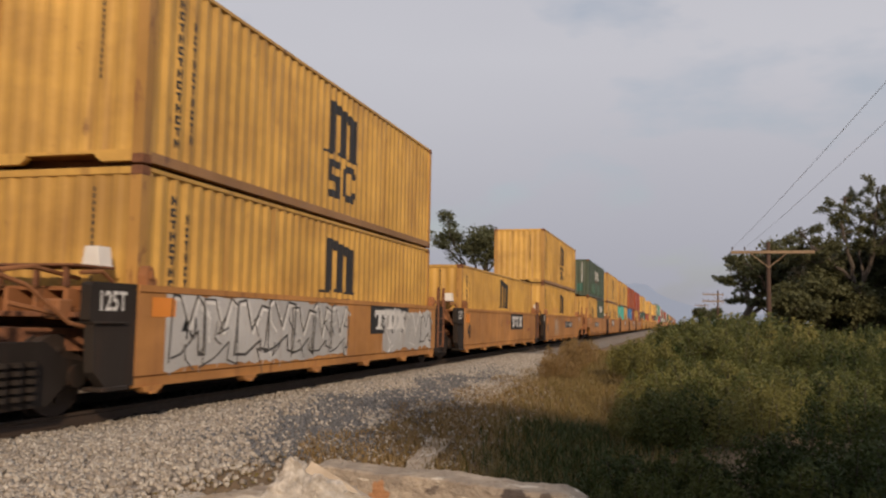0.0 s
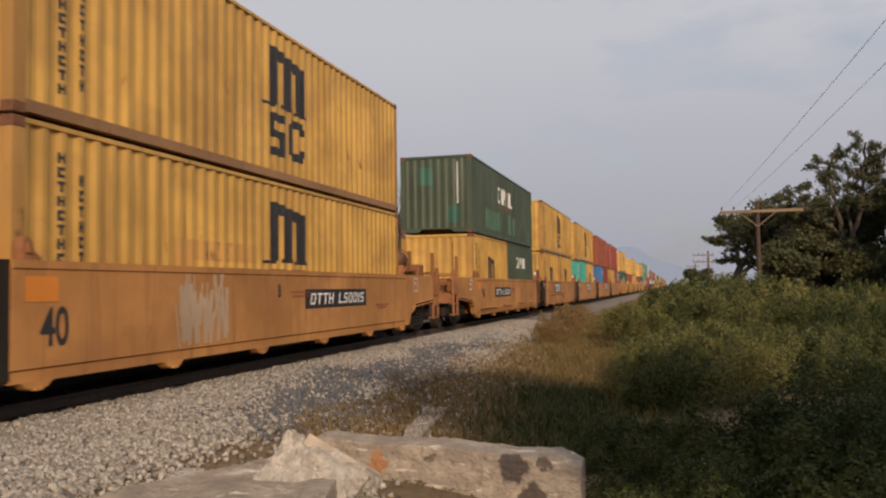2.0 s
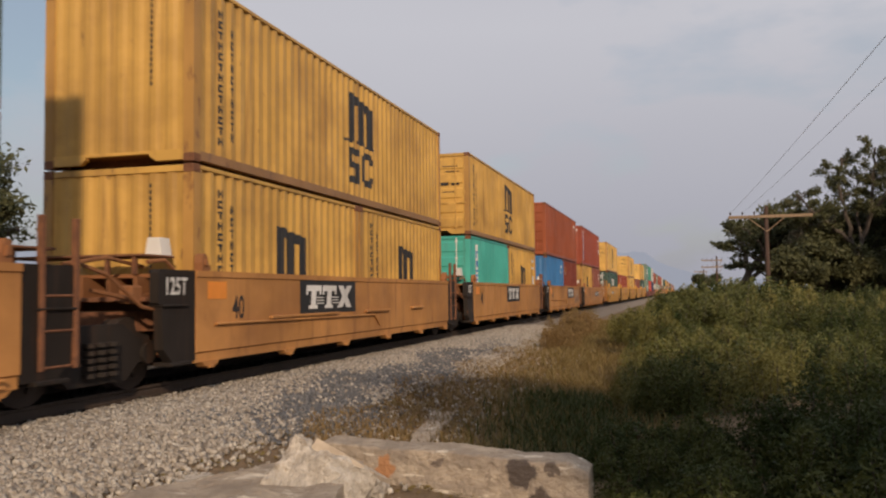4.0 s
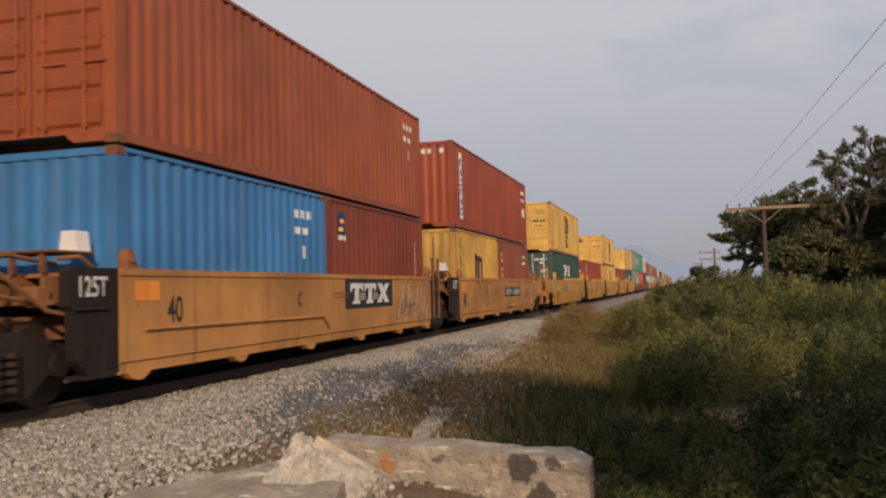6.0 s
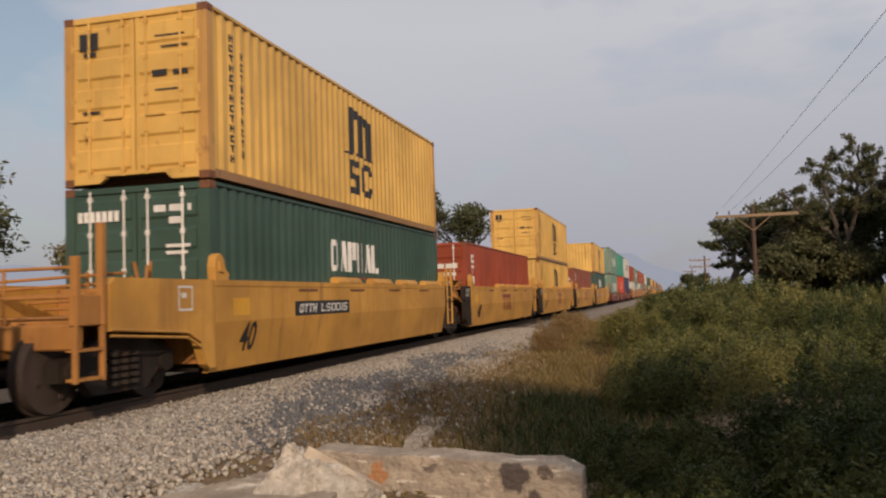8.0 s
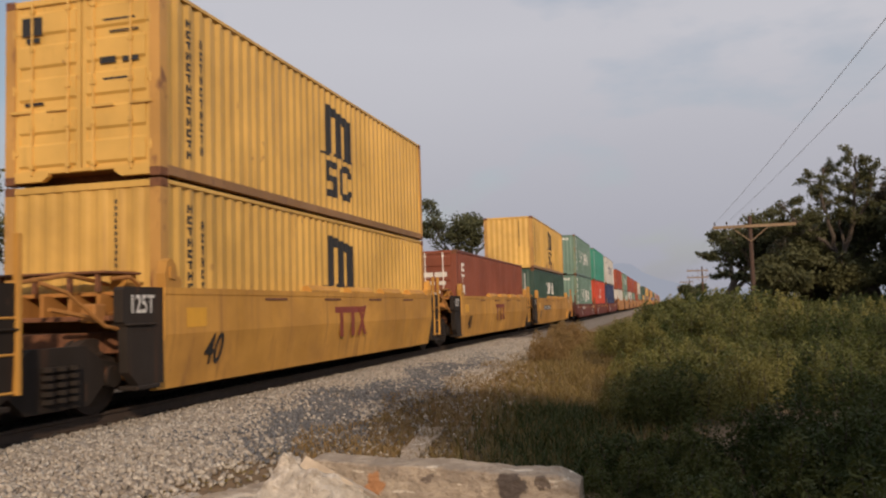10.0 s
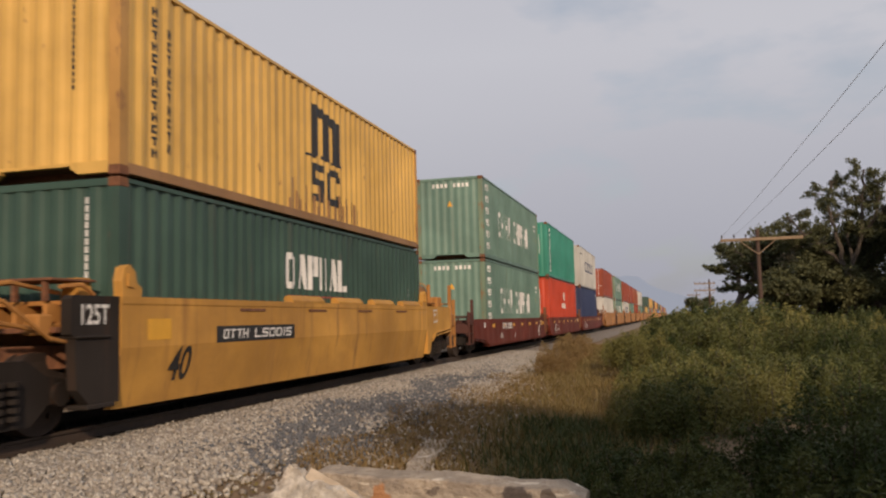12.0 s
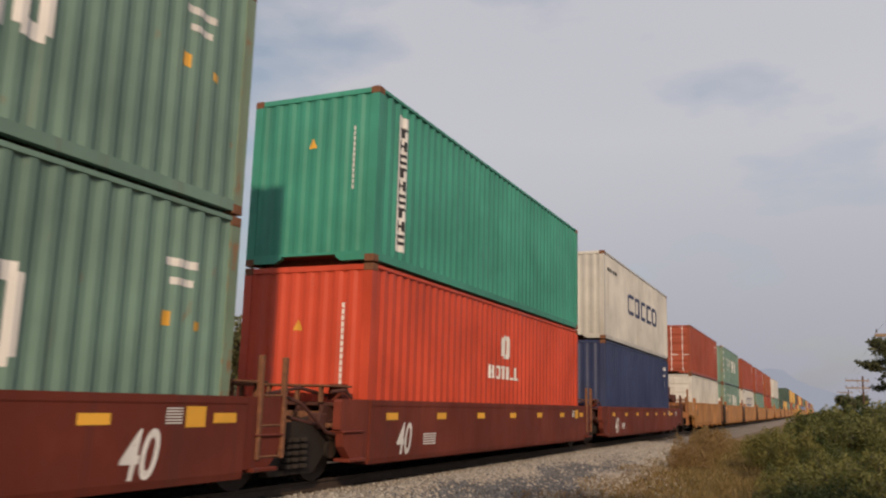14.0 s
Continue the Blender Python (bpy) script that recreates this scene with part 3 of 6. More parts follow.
        decal("lettering", [r for k in range(6) for r in column(0.62, 0.28 + 0.42 * k, 0.62 + 0.42 * k, 2, 0.46)], WHITE, ob, L, label="column of white glyph marks")
        decal("lettering", [(-0.62 + 0.155 * i, -0.62 + 0.155 * i + 0.1, H - 0.36, H - 0.22) for i in range(9) if i != 4], WHITE, ob, L, "front")
        decal("warning_sign", [(0.02 - 0.09 + 0.022 * i, 0.02 + 0.09 - 0.022 * i, 1.85 + 0.045 * i, 1.90 + 0.045 * i) for i in range(4)], AMBER, ob, L, "front", "yellow triangular warning sign")
        decal("lettering", [(11.0, 11.5, 2.15, 2.24), (11.1, 11.45, 1.95, 2.03)], WHITE, ob, L)
        decal("warning_sign", [(11.0, 11.14, 1.5, 1.66), (11.5, 11.62, 1.48, 1.58)], AMBER, ob, L)
    elif livery == "strip":
        decal("lettering_panel", [(0.75, 1.12, 0.3, H - 0.25)], WHITE, ob, L, label="tall white panel with dark marks")
        decal("lettering", [(u + 0.0, v, z, w) for u, v, z, w in [(a + 0.0, b, c0, d) for a, b, c0, d in column(0.81, 0.42, H - 0.38, 6 if colour != "teal" else 9, 0.25)]], BLACK if colour == "teal" else PAINT["blue"], ob, L)
        for o in ob.children:
            if o.name.startswith("lettering") and not o.name.startswith("lettering_panel"):
                o.location.x = 0.003
        if colour == "teal":
            decal("lettering", [(0.75, 0.80, 1.2 + 0.09 * i, 1.27 + 0.09 * i) for i in range(12)], WHITE, ob, L, "front")
            decal("warning_sign", [(-0.02 - 0.08 + 0.02 * i, -0.02 + 0.08 - 0.02 * i, 1.95 + 0.04 * i, 1.99 + 0.04 * i) for i in range(4)], AMBER, ob, L, "front", "yellow triangular warning sign")
        else:
            decal("lettering", [(-0.9 + 0.19 * i, -0.9 + 0.19 * i + 0.12, H - 0.36, H - 0.22) for i in range(10) if i not in (4, 8)], WHITE, ob, L, "front")
            decal("lettering", bars(11.15, 11.8, H - 0.5, H - 0.36, "BBB") + bars(11.15, 11.8, H - 0.8, H - 0.68, "BB") + [(11.3, 11.75, 1.15, 1.5)], WHITE, ob, L)
    elif livery == "emblem":
        decal("emblem", bars(6.0, 6.55, 1.75, 2.25, "O") + bars(5.2, 7.2, 1.30, 1.58, "HOTILL"), WHITE, ob, L, label="white round emblem over block marks")
        decal("lettering", [(0.68, 0.73, 0.9 + 0.1 * i, 0.98 + 0.1 * i) for i in range(14)], WHITE, ob, L, "front")
        decal("warning_sign", [(-0.12 - 0.08 + 0.02 * i, -0.12 + 0.08 - 0.02 * i, 1.85 + 0.04 * i, 1.89 + 0.04 * i) for i in range(4)], AMBER, ob, L, "front", "yellow triangular warning sign")
    elif livery == "words":
        decal("lettering", bars(3.8, 9.7, 1.2, 1.95, "COCCO"), PAINT["navy"], ob, L, label="dark blue block marks")
        decal("lettering", bars(0.6, 2.0, 2.3, 2.42, "BBBB"), BLACK, ob, L)
    elif livery == "tall":
        decal("lettering", column(0.7, 0.5, H - 0.3, 5, 0.36), WHITE, ob, L, label="tall white letter shapes")
        vs = [(x, 0.003, z) for a, b, z0, z1 in [(-1.0, -0.55, 1.5, 1.72), (0.1, 0.45, 1.75, 1.9), (0.5, 0.9, 1.75, 1.9), (0.1, 0.5, 1.5, 1.62), (0.55, 0.85, 1.5, 1.62), (0.15, 0.7, 1.2, 1.32)] for x, z in ((a, z0), (b, z0), (b, z1), (a, z1))]
        me = bpy.data.meshes.new("lettering")
        me.from_pydata(vs, [], [tuple(range(i, i + 4)) for i in range(0, len(vs), 4)])
        tagged(link_mesh("lettering", me, WHITE, ob), kind="stuff")
    elif livery == "numbers":
        decal("lettering", bars(L - 1.3, L - 0.5, H - 0.5, H - 0.36, "BBB") + bars(L - 1.3, L - 0.7, H - 0.78, H - 0.66, "BB") + [(L - 1.0, L - 0.8, H - 1.2, H - 0.98)], WHITE, ob, L)
    elif livery == "flag":
        decal("emblem", [(0.62, 0.98, 1.90, 2.36)], PAINT["navy"], ob, L, label="blue square emblem with yellow bands")
        e = decal("emblem", [(0.62, 0.98, 1.80, 1.89)], WHITE, ob, L)
        e = decal("emblem", [(0.66, 0.86, 1.97, 2.05), (0.70, 0.94, 2.13, 2.21)], AMBER, ob, L)
        e.location.x = 0.003
        decal("lettering", column(L - 0.55, 0.3, H - 0.6, 14, 0.045), WHITE, ob, L)
    elif livery == "go":
        decal("lettering", bars(0.45, 0.95, 1.75, 2.1, "O") + bars(0.45, 0.95, 1.2, 1.55, "O"), AMBER, ob, L)
        decal("lettering", bars(L - 1.3, L - 0.5, H - 0.6, H - 0.48, "BBB") + bars(L - 1.2, L - 0.6, H - 0.85, H - 0.75, "BB"), WHITE, ob, L)
    return ob


WORN = {"rail": painted("rusty brown bottom rail", (0.30, 0.155, 0.055), (0.14, 0.065, 0.035), 2.0),
        "yellow": painted("rust streaked yellow paint", (0.52, 0.28, 0.07), (0.22, 0.10, 0.04), 3.0),
        "ochre": painted("rust streaked ochre paint", (0.44, 0.235, 0.055), (0.20, 0.09, 0.035), 3.0),
        "pale_green": painted("rust streaked green paint", (0.17, 0.24, 0.16), (0.24, 0.12, 0.05), 3.5)}


def patch(ob, L, rects, mat, name="repair_patch", label="patch of newer paint"):
    decal(name, rects, mat, ob, L, label=label)


# ---- well wagons ----
XO = 1.38
JOINT, COUPLER = 1.72, 3.75      # from a container's end to the middle of the gap between units
TOP = {"orange": 1.50, "yellow": 1.52, "brown": 1.16}


def side_section(style):
    t = TOP[style]
    if style == "orange":
        return [(1.27, 0.28), (1.33, 0.28), (1.33, 0.40), (XO - 0.02, 0.42), (XO - 0.02, t - 0.09), (XO, t - 0.08), (XO, t), (1.25, t), (1.25, t - 0.10), (1.31, t - 0.12), (1.31, 0.34), (1.27, 0.34)]
    mid, low = (0.92, 1.24) if style == "yellow" else (0.30, 1.35)
    return [(1.14, 0.22), (low, 0.22), (XO - 0.01, mid), (XO - 0.01, t - 0.10), (XO, t - 0.08), (XO, t), (1.25, t), (1.25, t - 0.10), (1.31, t - 0.12), (1.31, mid + 0.02), (1.17, 0.27)]


def side_sill_mesh(style):
    def make():
        bm = bmesh.new()
        prism(bm, side_section(style), "y", -0.15, 12.34)
        return bm_mesh("side_sill", bm)
    return cached(("sill", style), make)


def bracket_mesh():
    def make():
        bm = bmesh.new()
        prism(bm, [(-0.22, 0.285), (0.22, 0.285), (0.14, 0.22), (-0.14, 0.22)], "x", 1.24, XO - 0.01)
        box(bm, 1.2, XO + 0.02, -0.06, 0.06, 0.195, 0.225, 0.005)
        return bm_mesh("bracket", bm)
    return cached("bracket", make)


def guide_mesh():
    """A bent steel horn on the sill that steers a container into the well."""
    def make():
        bm = bmesh.new()
        prism(bm, [(-0.24, -0.01), (0.10, -0.01), (0.12, 0.10), (0.02, 0.16), (-0.02, 0.30), (-0.12, 0.38), (-0.22, 0.34), (-0.26, 0.18)], "x", 1.245, 1.375)
        prism(bm, [(-0.18, 0.12), (-0.05, 0.10), (-0.08, 0.27), (-0.17, 0.27)], "x", 1.235, 1.40)
        return bm_mesh("guide", bm)
    return cached("guide", make)


def floor_mesh():
    def make():
        bm = bmesh.new()
        for y in (0.0, 2.9, 5.9, 8.9, 11.8):
            box(bm, -1.16, 1.16, y, y + 0.4, 0.22, 0.34, 0.01)
        for s in (-1, 1):
            box(bm, s * 0.95 - 0.25, s * 0.95 + 0.25, 0.0, 12.19, 0.24, 0.31)
        return bm_mesh("well_floor", bm)
    return cached("floor", make)


def end_panel_mesh(kind, t):
    """Side plate of a unit's end; y runs outward from the container's end."""
    def make():
        bm = bmesh.new()
        if kind == "joint":
            prism(bm, [(0.155, 0.32), (0.155, t), (0.93, t), (0.97, t - 0.04), (0.97, t - 0.42), (0.90, t - 0.46), (0.86, 0.50), (0.66, 0.32)], "x", XO - 0.16, XO - 0.03)
            box(bm, XO - 0.30, XO + 0.01, 0.35, 0.92, t - 0.47, t - 0.44, 0.01)
            box(bm, XO - 0.24, XO + 0.03, 0.30, 0.78, 0.28, 0.33, 0.01)
        else:
            prism(bm, [(0.155, 0.30), (0.155, t), (2.35, t), (2.45, t - 0.08), (2.45, t - 0.62), (0.85, t - 0.72), (0.55, t - 0.86), (0.40, 0.36), (0.30, 0.30)], "x", XO - 0.14, XO - 0.01)
            for k in range(2):
                pts = [(2.45, t - 0.60 - 0.07 * k), (0.86, t - 0.70 - 0.07 * k), (0.55, t - 0.84 - 0.07 * k)]
                for (a, b), (c, d) in zip(pts, pts[1:]):
                    rod(bm, (XO, a, b), (XO, c, d), 0.018)
        return bm_mesh("end_panel", bm)
    return cached(("endp", kind, t), make)


def platform_pieces(kind, t):
    """Name and mesh of every piece of a unit's end; y runs outward from the container's end."""
    def piece(name, *boxes, poly=None):
        def make():
            bm = bmesh.new()
            for bx in boxes:
                box(bm, *bx)
            if poly:
                prism(bm, poly, "z", 0.72, 0.98)
            return bm_mesh(name, bm)
        return name, cached(("plat", kind, t, name), make)
    if kind == "joint":
        return [piece("bulkhead", (-XO + 0.2, XO - 0.2, 0.06, 0.16, 0.35, t - 0.05)),
                piece("deck", (-XO + 0.17, XO - 0.17, 0.16, 1.05, t - 0.40, t - 0.34, 0.008)),
                piece("drawbar", poly=[(-1.1, 0.16), (1.1, 0.16), (0.35, 1.7), (-0.35, 1.7)]),
                piece("gusset", *[(x - 0.03, x + 0.03, 0.18, 0.95, t - 0.34, t - 0.08) for x in (-1.0, -0.6, -0.2, 0.2, 0.6, 1.0)]),
                piece("walkway", (-XO + 0.30, XO - 0.30, 0.22, 0.95, t + 0.17, t + 0.20, 0.006)),
                piece("post", *[(x - 0.025, x + 0.025, 0.86, 0.92, t - 0.05, t + 0.18) for x in (-0.95, -0.45, 0.05, 0.55, 0.95)]),
                piece("top_plate", (-XO + 0.17, XO - 0.17, 0.16, 0.8, t - 0.10, t - 0.05, 0.006))]
    return [piece("bulkhead", (-XO + 0.15, XO - 0.15, 0.06, 0.16, 0.35, t - 0.05)),
            piece("deck", (-XO + 0.14, XO - 0.14, 0.16, 2.42, t - 0.55, t - 0.44, 0.01)),
            piece("draft_sill", (-0.4, 0.4, 0.3, 3.0, 0.62, 0.98, 0.02)),
            piece("end_beam", (-XO + 0.05, XO - 0.05, 2.85, 3.02, 0.72, 1.0, 0.02)),
            piece("grating", *[(-XO + 0.1, XO - 0.1, 2.44 + i * 0.06, 2.47 + i * 0.06, 1.0, 1.04) for i in range(7)])]


def pipes_mesh(t):
    """Brake pipes, rods and brackets that crowd a coupler end."""
    def make():
        bm = bmesh.new()
        r = random.Random(3)
        for k in range(5):
            z = t - 0.34 + 0.09 * k
            rod(bm, (-1.2, 0.5 + 0.3 * k, z), (1.25, 0.6 + 0.35 * k, z + r.uniform(-0.05, 0.1)), 0.02, n=6)
        for k in range(6):
            y, x = 0.4 + 0.33 * k, r.uniform(0.5, 1.2)
            rod(bm, (x, y, t - 0.46), (x + r.uniform(-0.2, 0.1), y + r.uniform(-0.2, 0.3), t + r.uniform(0.0, 0.32)), 0.025, n=6)
        for k in range(3):
            y = 0.5 + 0.62 * k
            box(bm, 0.75, 1.2, y, y + 0.34, t - 0.44, t - 0.12 + 0.1 * (k % 2), 0.02)
        pts = [Vector((0.35, 2.95 + 0.75 * u, 0.86 - 1.1 * u * (1 - u) * 0.9)) for u in (0, 0.2, 0.4, 0.6, 0.8, 1.0)]
        for a, b in zip(pts, pts[1:]):
            rod(bm, a, b, 0.03, n=6)
        return bm_mesh("pipework", bm)
    return cached(("pipes", t), make)


def brake_pipe_mesh(t):
    """Bent pipes and a hose that cross the gap between two joined units."""
    def make():
        bm = bmesh.new()
        runs = [((1.22, 0.9, t - 0.50), (1.24, 1.15, t - 0.46), (1.20, 1.75, t - 0.08), (1.15, 2.1, t + 0.02)),
                ((1.05, 0.6, t - 0.30), (1.10, 1.2, t - 0.36), (1.02, 1.8, t - 0.26)),
                ((0.8, 0.5, t + 0.05), (0.85, 1.3, t + 0.14), (0.8, 2.0, t + 0.04)),
                ((1.15, 0.35, t + 0.02), (1.15, 0.55, t + 0.13), (1.10, 0.85, t + 0.10))]
        for pts in runs:
            for a, b in zip(pts, pts[1:]):
                rod(bm, a, b, 0.026, n=6)
        box(bm, 0.95, 1.15, 1.0, 1.22, t - 0.42, t - 0.20, 0.02)
        return bm_mesh("brake_pipe", bm)
    return cached(("brake_pipe", t), make)


def ladder_mesh(t):
    def make():
        bm = bmesh.new()
        x = XO - 0.03
        for y in (0.42, 0.92):
            box(bm, x - 0.035, x + 0.035, y - 0.03, y + 0.03, 0.42, t + 0.50, 0.006)
        for z in (0.45, 0.82, 1.18):
            rod(bm, (x, 0.42, z), (x, 0.92, z), 0.014)
        return bm_mesh("ladder", bm)
    return cached(("ladder", t), make)


def steps_mesh():
    def make():
        bm = bmesh.new()
        x = XO - 0.04
        for y in (2.55, 3.0):
            box(bm, x - 0.03, x + 0.03, y - 0.025, y + 0.025, 0.36, 1.02, 0.005)
        for z in (0.38, 0.70):
            box(bm, x - 0.12, x + 0.03, 2.55, 3.0, z, z + 0.03)
        box(bm, x - 0.05, x + 0.02, 2.50, 3.05, 0.98, 1.32, 0.01)
        return bm_mesh("step", bm)
    return cached("steps", make)


def handrail_mesh(t):
    def make():
        bm = bmesh.new()
        x = XO - 0.05
        for y, h in ((2.55, t + 0.62), (2.98, t + 0.22)):
            box(bm, x - 0.045, x + 0.045, y - 0.04, y + 0.04, 0.98, h, 0.008)
        for z in (t - 0.22, t + 0.10):
            rod(bm, (x, 2.98, z), (-x, 2.98, z), 0.02)
        rod(bm, (-x, 2.98, 0.98), (-x, 2.98, t + 0.5), 0.03)
        rod(bm, (0.4, 2.98, 0.98), (0.4, 2.98, t + 0.1), 0.02)
        return bm_mesh("handrail", bm)
    return cached(("rail", t), make)


def coupler_mesh():
    def make():
        bm = bmesh.new()
        box(bm, -0.09, 0.09, 2.9, 3.55, 0.74, 0.92, 0.03)
        prism(bm, [(-0.16, 3.5), (0.17, 3.5), (0.20, 3.68), (0.05, 3.76), (-0.02, 3.66), (-0.15, 3.74)], "z", 0.68, 0.98)
        return bm_mesh("coupler", bm)
    return cached("coupler", make)


def tank_mesh():
    def make():
        bm = bmesh.new()
        rod(bm, (0.72, 0.35, 1.90), (0.72, 1.55, 1.90), 0.24, n=20)
        for y, dy in ((0.35, -0.09), (1.55, 0.09)):
            rod(bm, (0.72, y, 1.90), (0.72, y + dy, 1.90), 0.24, 0.13, 20)
        for y in (0.55, 1.3):
            box(bm, 0.45, 1.0, y - 0.04, y + 0.04, 1.45, 1.72)
        box(bm, 0.40, 1.15, 0.25, 1.65, 1.60, 1.63)
        return bm_mesh("air_tank", bm, True)
    return cached("tank", make)


def brake_mesh():
    def make():
        bm = bmesh.new()
        n, R = 20, 0.27
        c = Vector((0.55, 2.1, 1.95))
        ring = [c + Vector((R * math.cos(2 * math.pi * i / n), 0, R * math.sin(2 * math.pi * i / n))) for i in range(n)]
        for i in range(n):
            rod(bm, ring[i], ring[(i + 1) % n], 0.016, n=6)
        for i in range(0, n, 5):
            rod(bm, c, ring[i], 0.012, n=6)
        rod(bm, c, c + Vector((0, -0.25, 0)), 0.03)
        box(bm, 0.40, 0.70, 1.55, 1.85, 1.05, 2.1, 0.02)
        box(bm, -0.9, -0.2, 1.3, 2.0, 1.05, 1.55, 0.03)
        rod(bm, (0.7, 1.6, 1.95), (0.62, 2.0, 2.0), 0.07)
        rod(bm, (0.95, 1.75, 1.5), (0.95, 1.75, 2.15), 0.05)
        box(bm, 0.75, 1.2, 1.75, 2.2, 1.45, 1.8, 0.03)
        rod(bm, (-0.2, 1.6, 1.3), (0.4, 1.7, 1.5), 0.05)
        rod(bm, (0.9, 0.7, 1.2), (0.9, 2.3, 1.75), 0.03)
        rod(bm, (-1.1, 0.5, 1.6), (1.1, 2.2, 1.45), 0.022)
        return bm_mesh("brake_gear", bm)
    return cached("brake", make)


def bogie_frame_mesh():
    def make():
        bm = bmesh.new()
        for s in (-1, 1):
            a, b = (0.93, 1.08) if s > 0 else (-1.08, -0.93)
            pts = [(-1.10, 0.36), (-1.10, 0.60), (-0.72, 0.66), (-0.42, 0.84), (0.42, 0.84), (0.72, 0.66), (1.10, 0.60), (1.10, 0.36), (0.74, 0.36), (0.50, 0.16), (-0.50, 0.16), (-0.74, 0.36)]
            prism(bm, pts, "x", a, b)
            for y in (-0.89, 0.89):
                rod(bm, (a if s > 0 else b, y, 0.457), ((b + 0.05) if s > 0 else (a - 0.05), y, 0.457), 0.13, n=14)
            for k in range(5):
                x = (b + 0.02) if s > 0 else (a - 0.02)
                for y in (-0.20, 0.0, 0.20):
                    rod(bm, (x, y, 0.25 + k * 0.085), (x, y, 0.30 + k * 0.085), 0.085, n=10)
        box(bm, -0.95, 0.95, -0.2, 0.2, 0.45, 0.74, 0.03)
        return bm_mesh("bogie_frame", bm)
    return cached("bogie", make)


def wheelset_mesh():
    def make():
        bm = bmesh.new()
        rod(bm, (-0.95, 0, 0), (0.95, 0, 0), 0.08, n=12)
        for s in (-1, 1):
            x = s * 0.76
            rod(bm, (x - 0.07, 0, 0), (x + 0.07, 0, 0), 0.455, n=28)
            rod(bm, (x - s * 0.07, 0, 0), (x - s * 0.105, 0, 0), 0.485, n=28)
            rod(bm, (x + 0.07 * s, 0, 0), (x + 0.10 * s, 0, 0), 0.36, 0.20, 20)
            rod(bm, (x, 0, 0), (x + 0.14 * s, 0, 0), 0.14, n=12)
            for k in range(4):
                a = k * math.pi / 2
                box_c = (x + 0.085 * s, 0.28 * math.cos(a), 0.28 * math.sin(a))
                rod(bm, box_c, (box_c[0] + 0.03 * s, box_c[1], box_c[2]), 0.035, n=6)
        return bm_mesh("wheelset", bm)
    return cached("wheelset", make)


WHEELSETS = []


def bogie(parent, y, spin):
    b = link_mesh("bogie_frame", bogie_frame_mesh(), GRIME, parent, "grimy cast steel bogie", Matrix.Translation((0, y, 0)))
    for dy in (-0.89, 0.89):
        w = link_mesh("wheelset", wheelset_mesh(), WHEEL_RUST, b, "worn steel wheels on an axle", Matrix.Translation((0, dy, 0.457)))
        if spin:
            WHEELSETS.append((w, dy))


def plate_marks(parent, rects, mat, x, name="lettering", label=""):
    """Flat painted marks on a side plate, from rectangles or quads in (y, z)."""
    vs, fs = [], []
    for j, r in enumerate(rects):
        q = r if len(r) == 4 and isinstance(r[0], tuple) else ((r[0], r[2]), (r[1], r[2]), (r[1], r[3]), (r[0], r[3]))
        fs.append(tuple(range(len(vs), len(vs) + 4)))
        vs += [(x + 0.0004 * (j % 7), a, b) for a, b in q]
    me = bpy.data.meshes.new(name)
    me.from_pydata(vs, [], fs)
    me.update()
    return tagged(link_mesh(name, me, mat, parent, label), kind="stuff" if len(rects) > 1 else "")


TURN_SIDE = Matrix(((0, 0, 1, 0), (1, 0, 0, 0), (0, 1, 0, 0), (0, 0, 0, 1)))


def words(parent, body, y, z, size, mat, x, narrow=1.0, slant=0.0, tilt=0.0):
    def make():
        t = text_mesh(body, 1.0)
        for v in t.vertices:
            v.co.x += slant * v.co.y / narrow
        return t
    me = cached(("text", body, slant, narrow), make)
    m = Matrix.Translation((x, y, z)) @ pose(0, 0, 0, 0, tilt, 0) @ TURN_SIDE @ Matrix(((size * narrow, 0, 0, 0), (0, size, 0, 0), (0, 0, 1, 0), (0, 0, 0, 1)))
    return link_mesh("lettering", me, mat, parent, m=m)


def emblem_plate(parent, y, z0, z1, w=2.5):
    """Black plate with three bold white slab shapes and speed lines."""
    x = XO - 0.02
    plate_marks(parent, [(y, y + w, z0, z1)], BLACK, x + 0.004, "emblem_plate", "black plate with white slab shapes")
    h = z1 - z0
    a, b = z0 + 0.15 * h, z1 - 0.17 * h
    r = []
    for k in range(2):
        u = y + w * (0.09 + 0.27 * k)
        r += [(u, u + 0.25 * w, b - 0.17 * h, b), (u, u + 0.03 * w, b - 0.27 * h, b - 0.17 * h), (u + 0.22 * w, u + 0.25 * w, b - 0.27 * h, b - 0.17 * h), (u + 0.085 * w, u + 0.165 * w, a, b - 0.17 * h), (u + 0.05 * w, u + 0.20 * w, a, a + 0.10 * h)]
        for j in range(3):
            z = a + h * (0.14 + 0.085 * j)
            r.append((u + 0.175 * w, u + 0.30 * w, z, z + 0.03 * h))
    u = y + 0.63 * w
    r += [((u + 0.01 * w, a), (u + 0.11 * w, a), (u + 0.28 * w, b), (u + 0.18 * w, b)), ((u + 0.19 * w, a), (u + 0.29 * w, a), (u + 0.11 * w, b), (u + 0.01 * w, b))]
    quads = [q if isinstance(q[0], tuple) else ((q[0], q[2]), (q[1], q[2]), (q[1], q[3]), (q[0], q[3])) for q in r]
    plate_marks(parent, [tuple((u + 0.16 * (v - (a + b) / 2), v) for u, v in q) for q in quads], WHITE, x + 0.008)


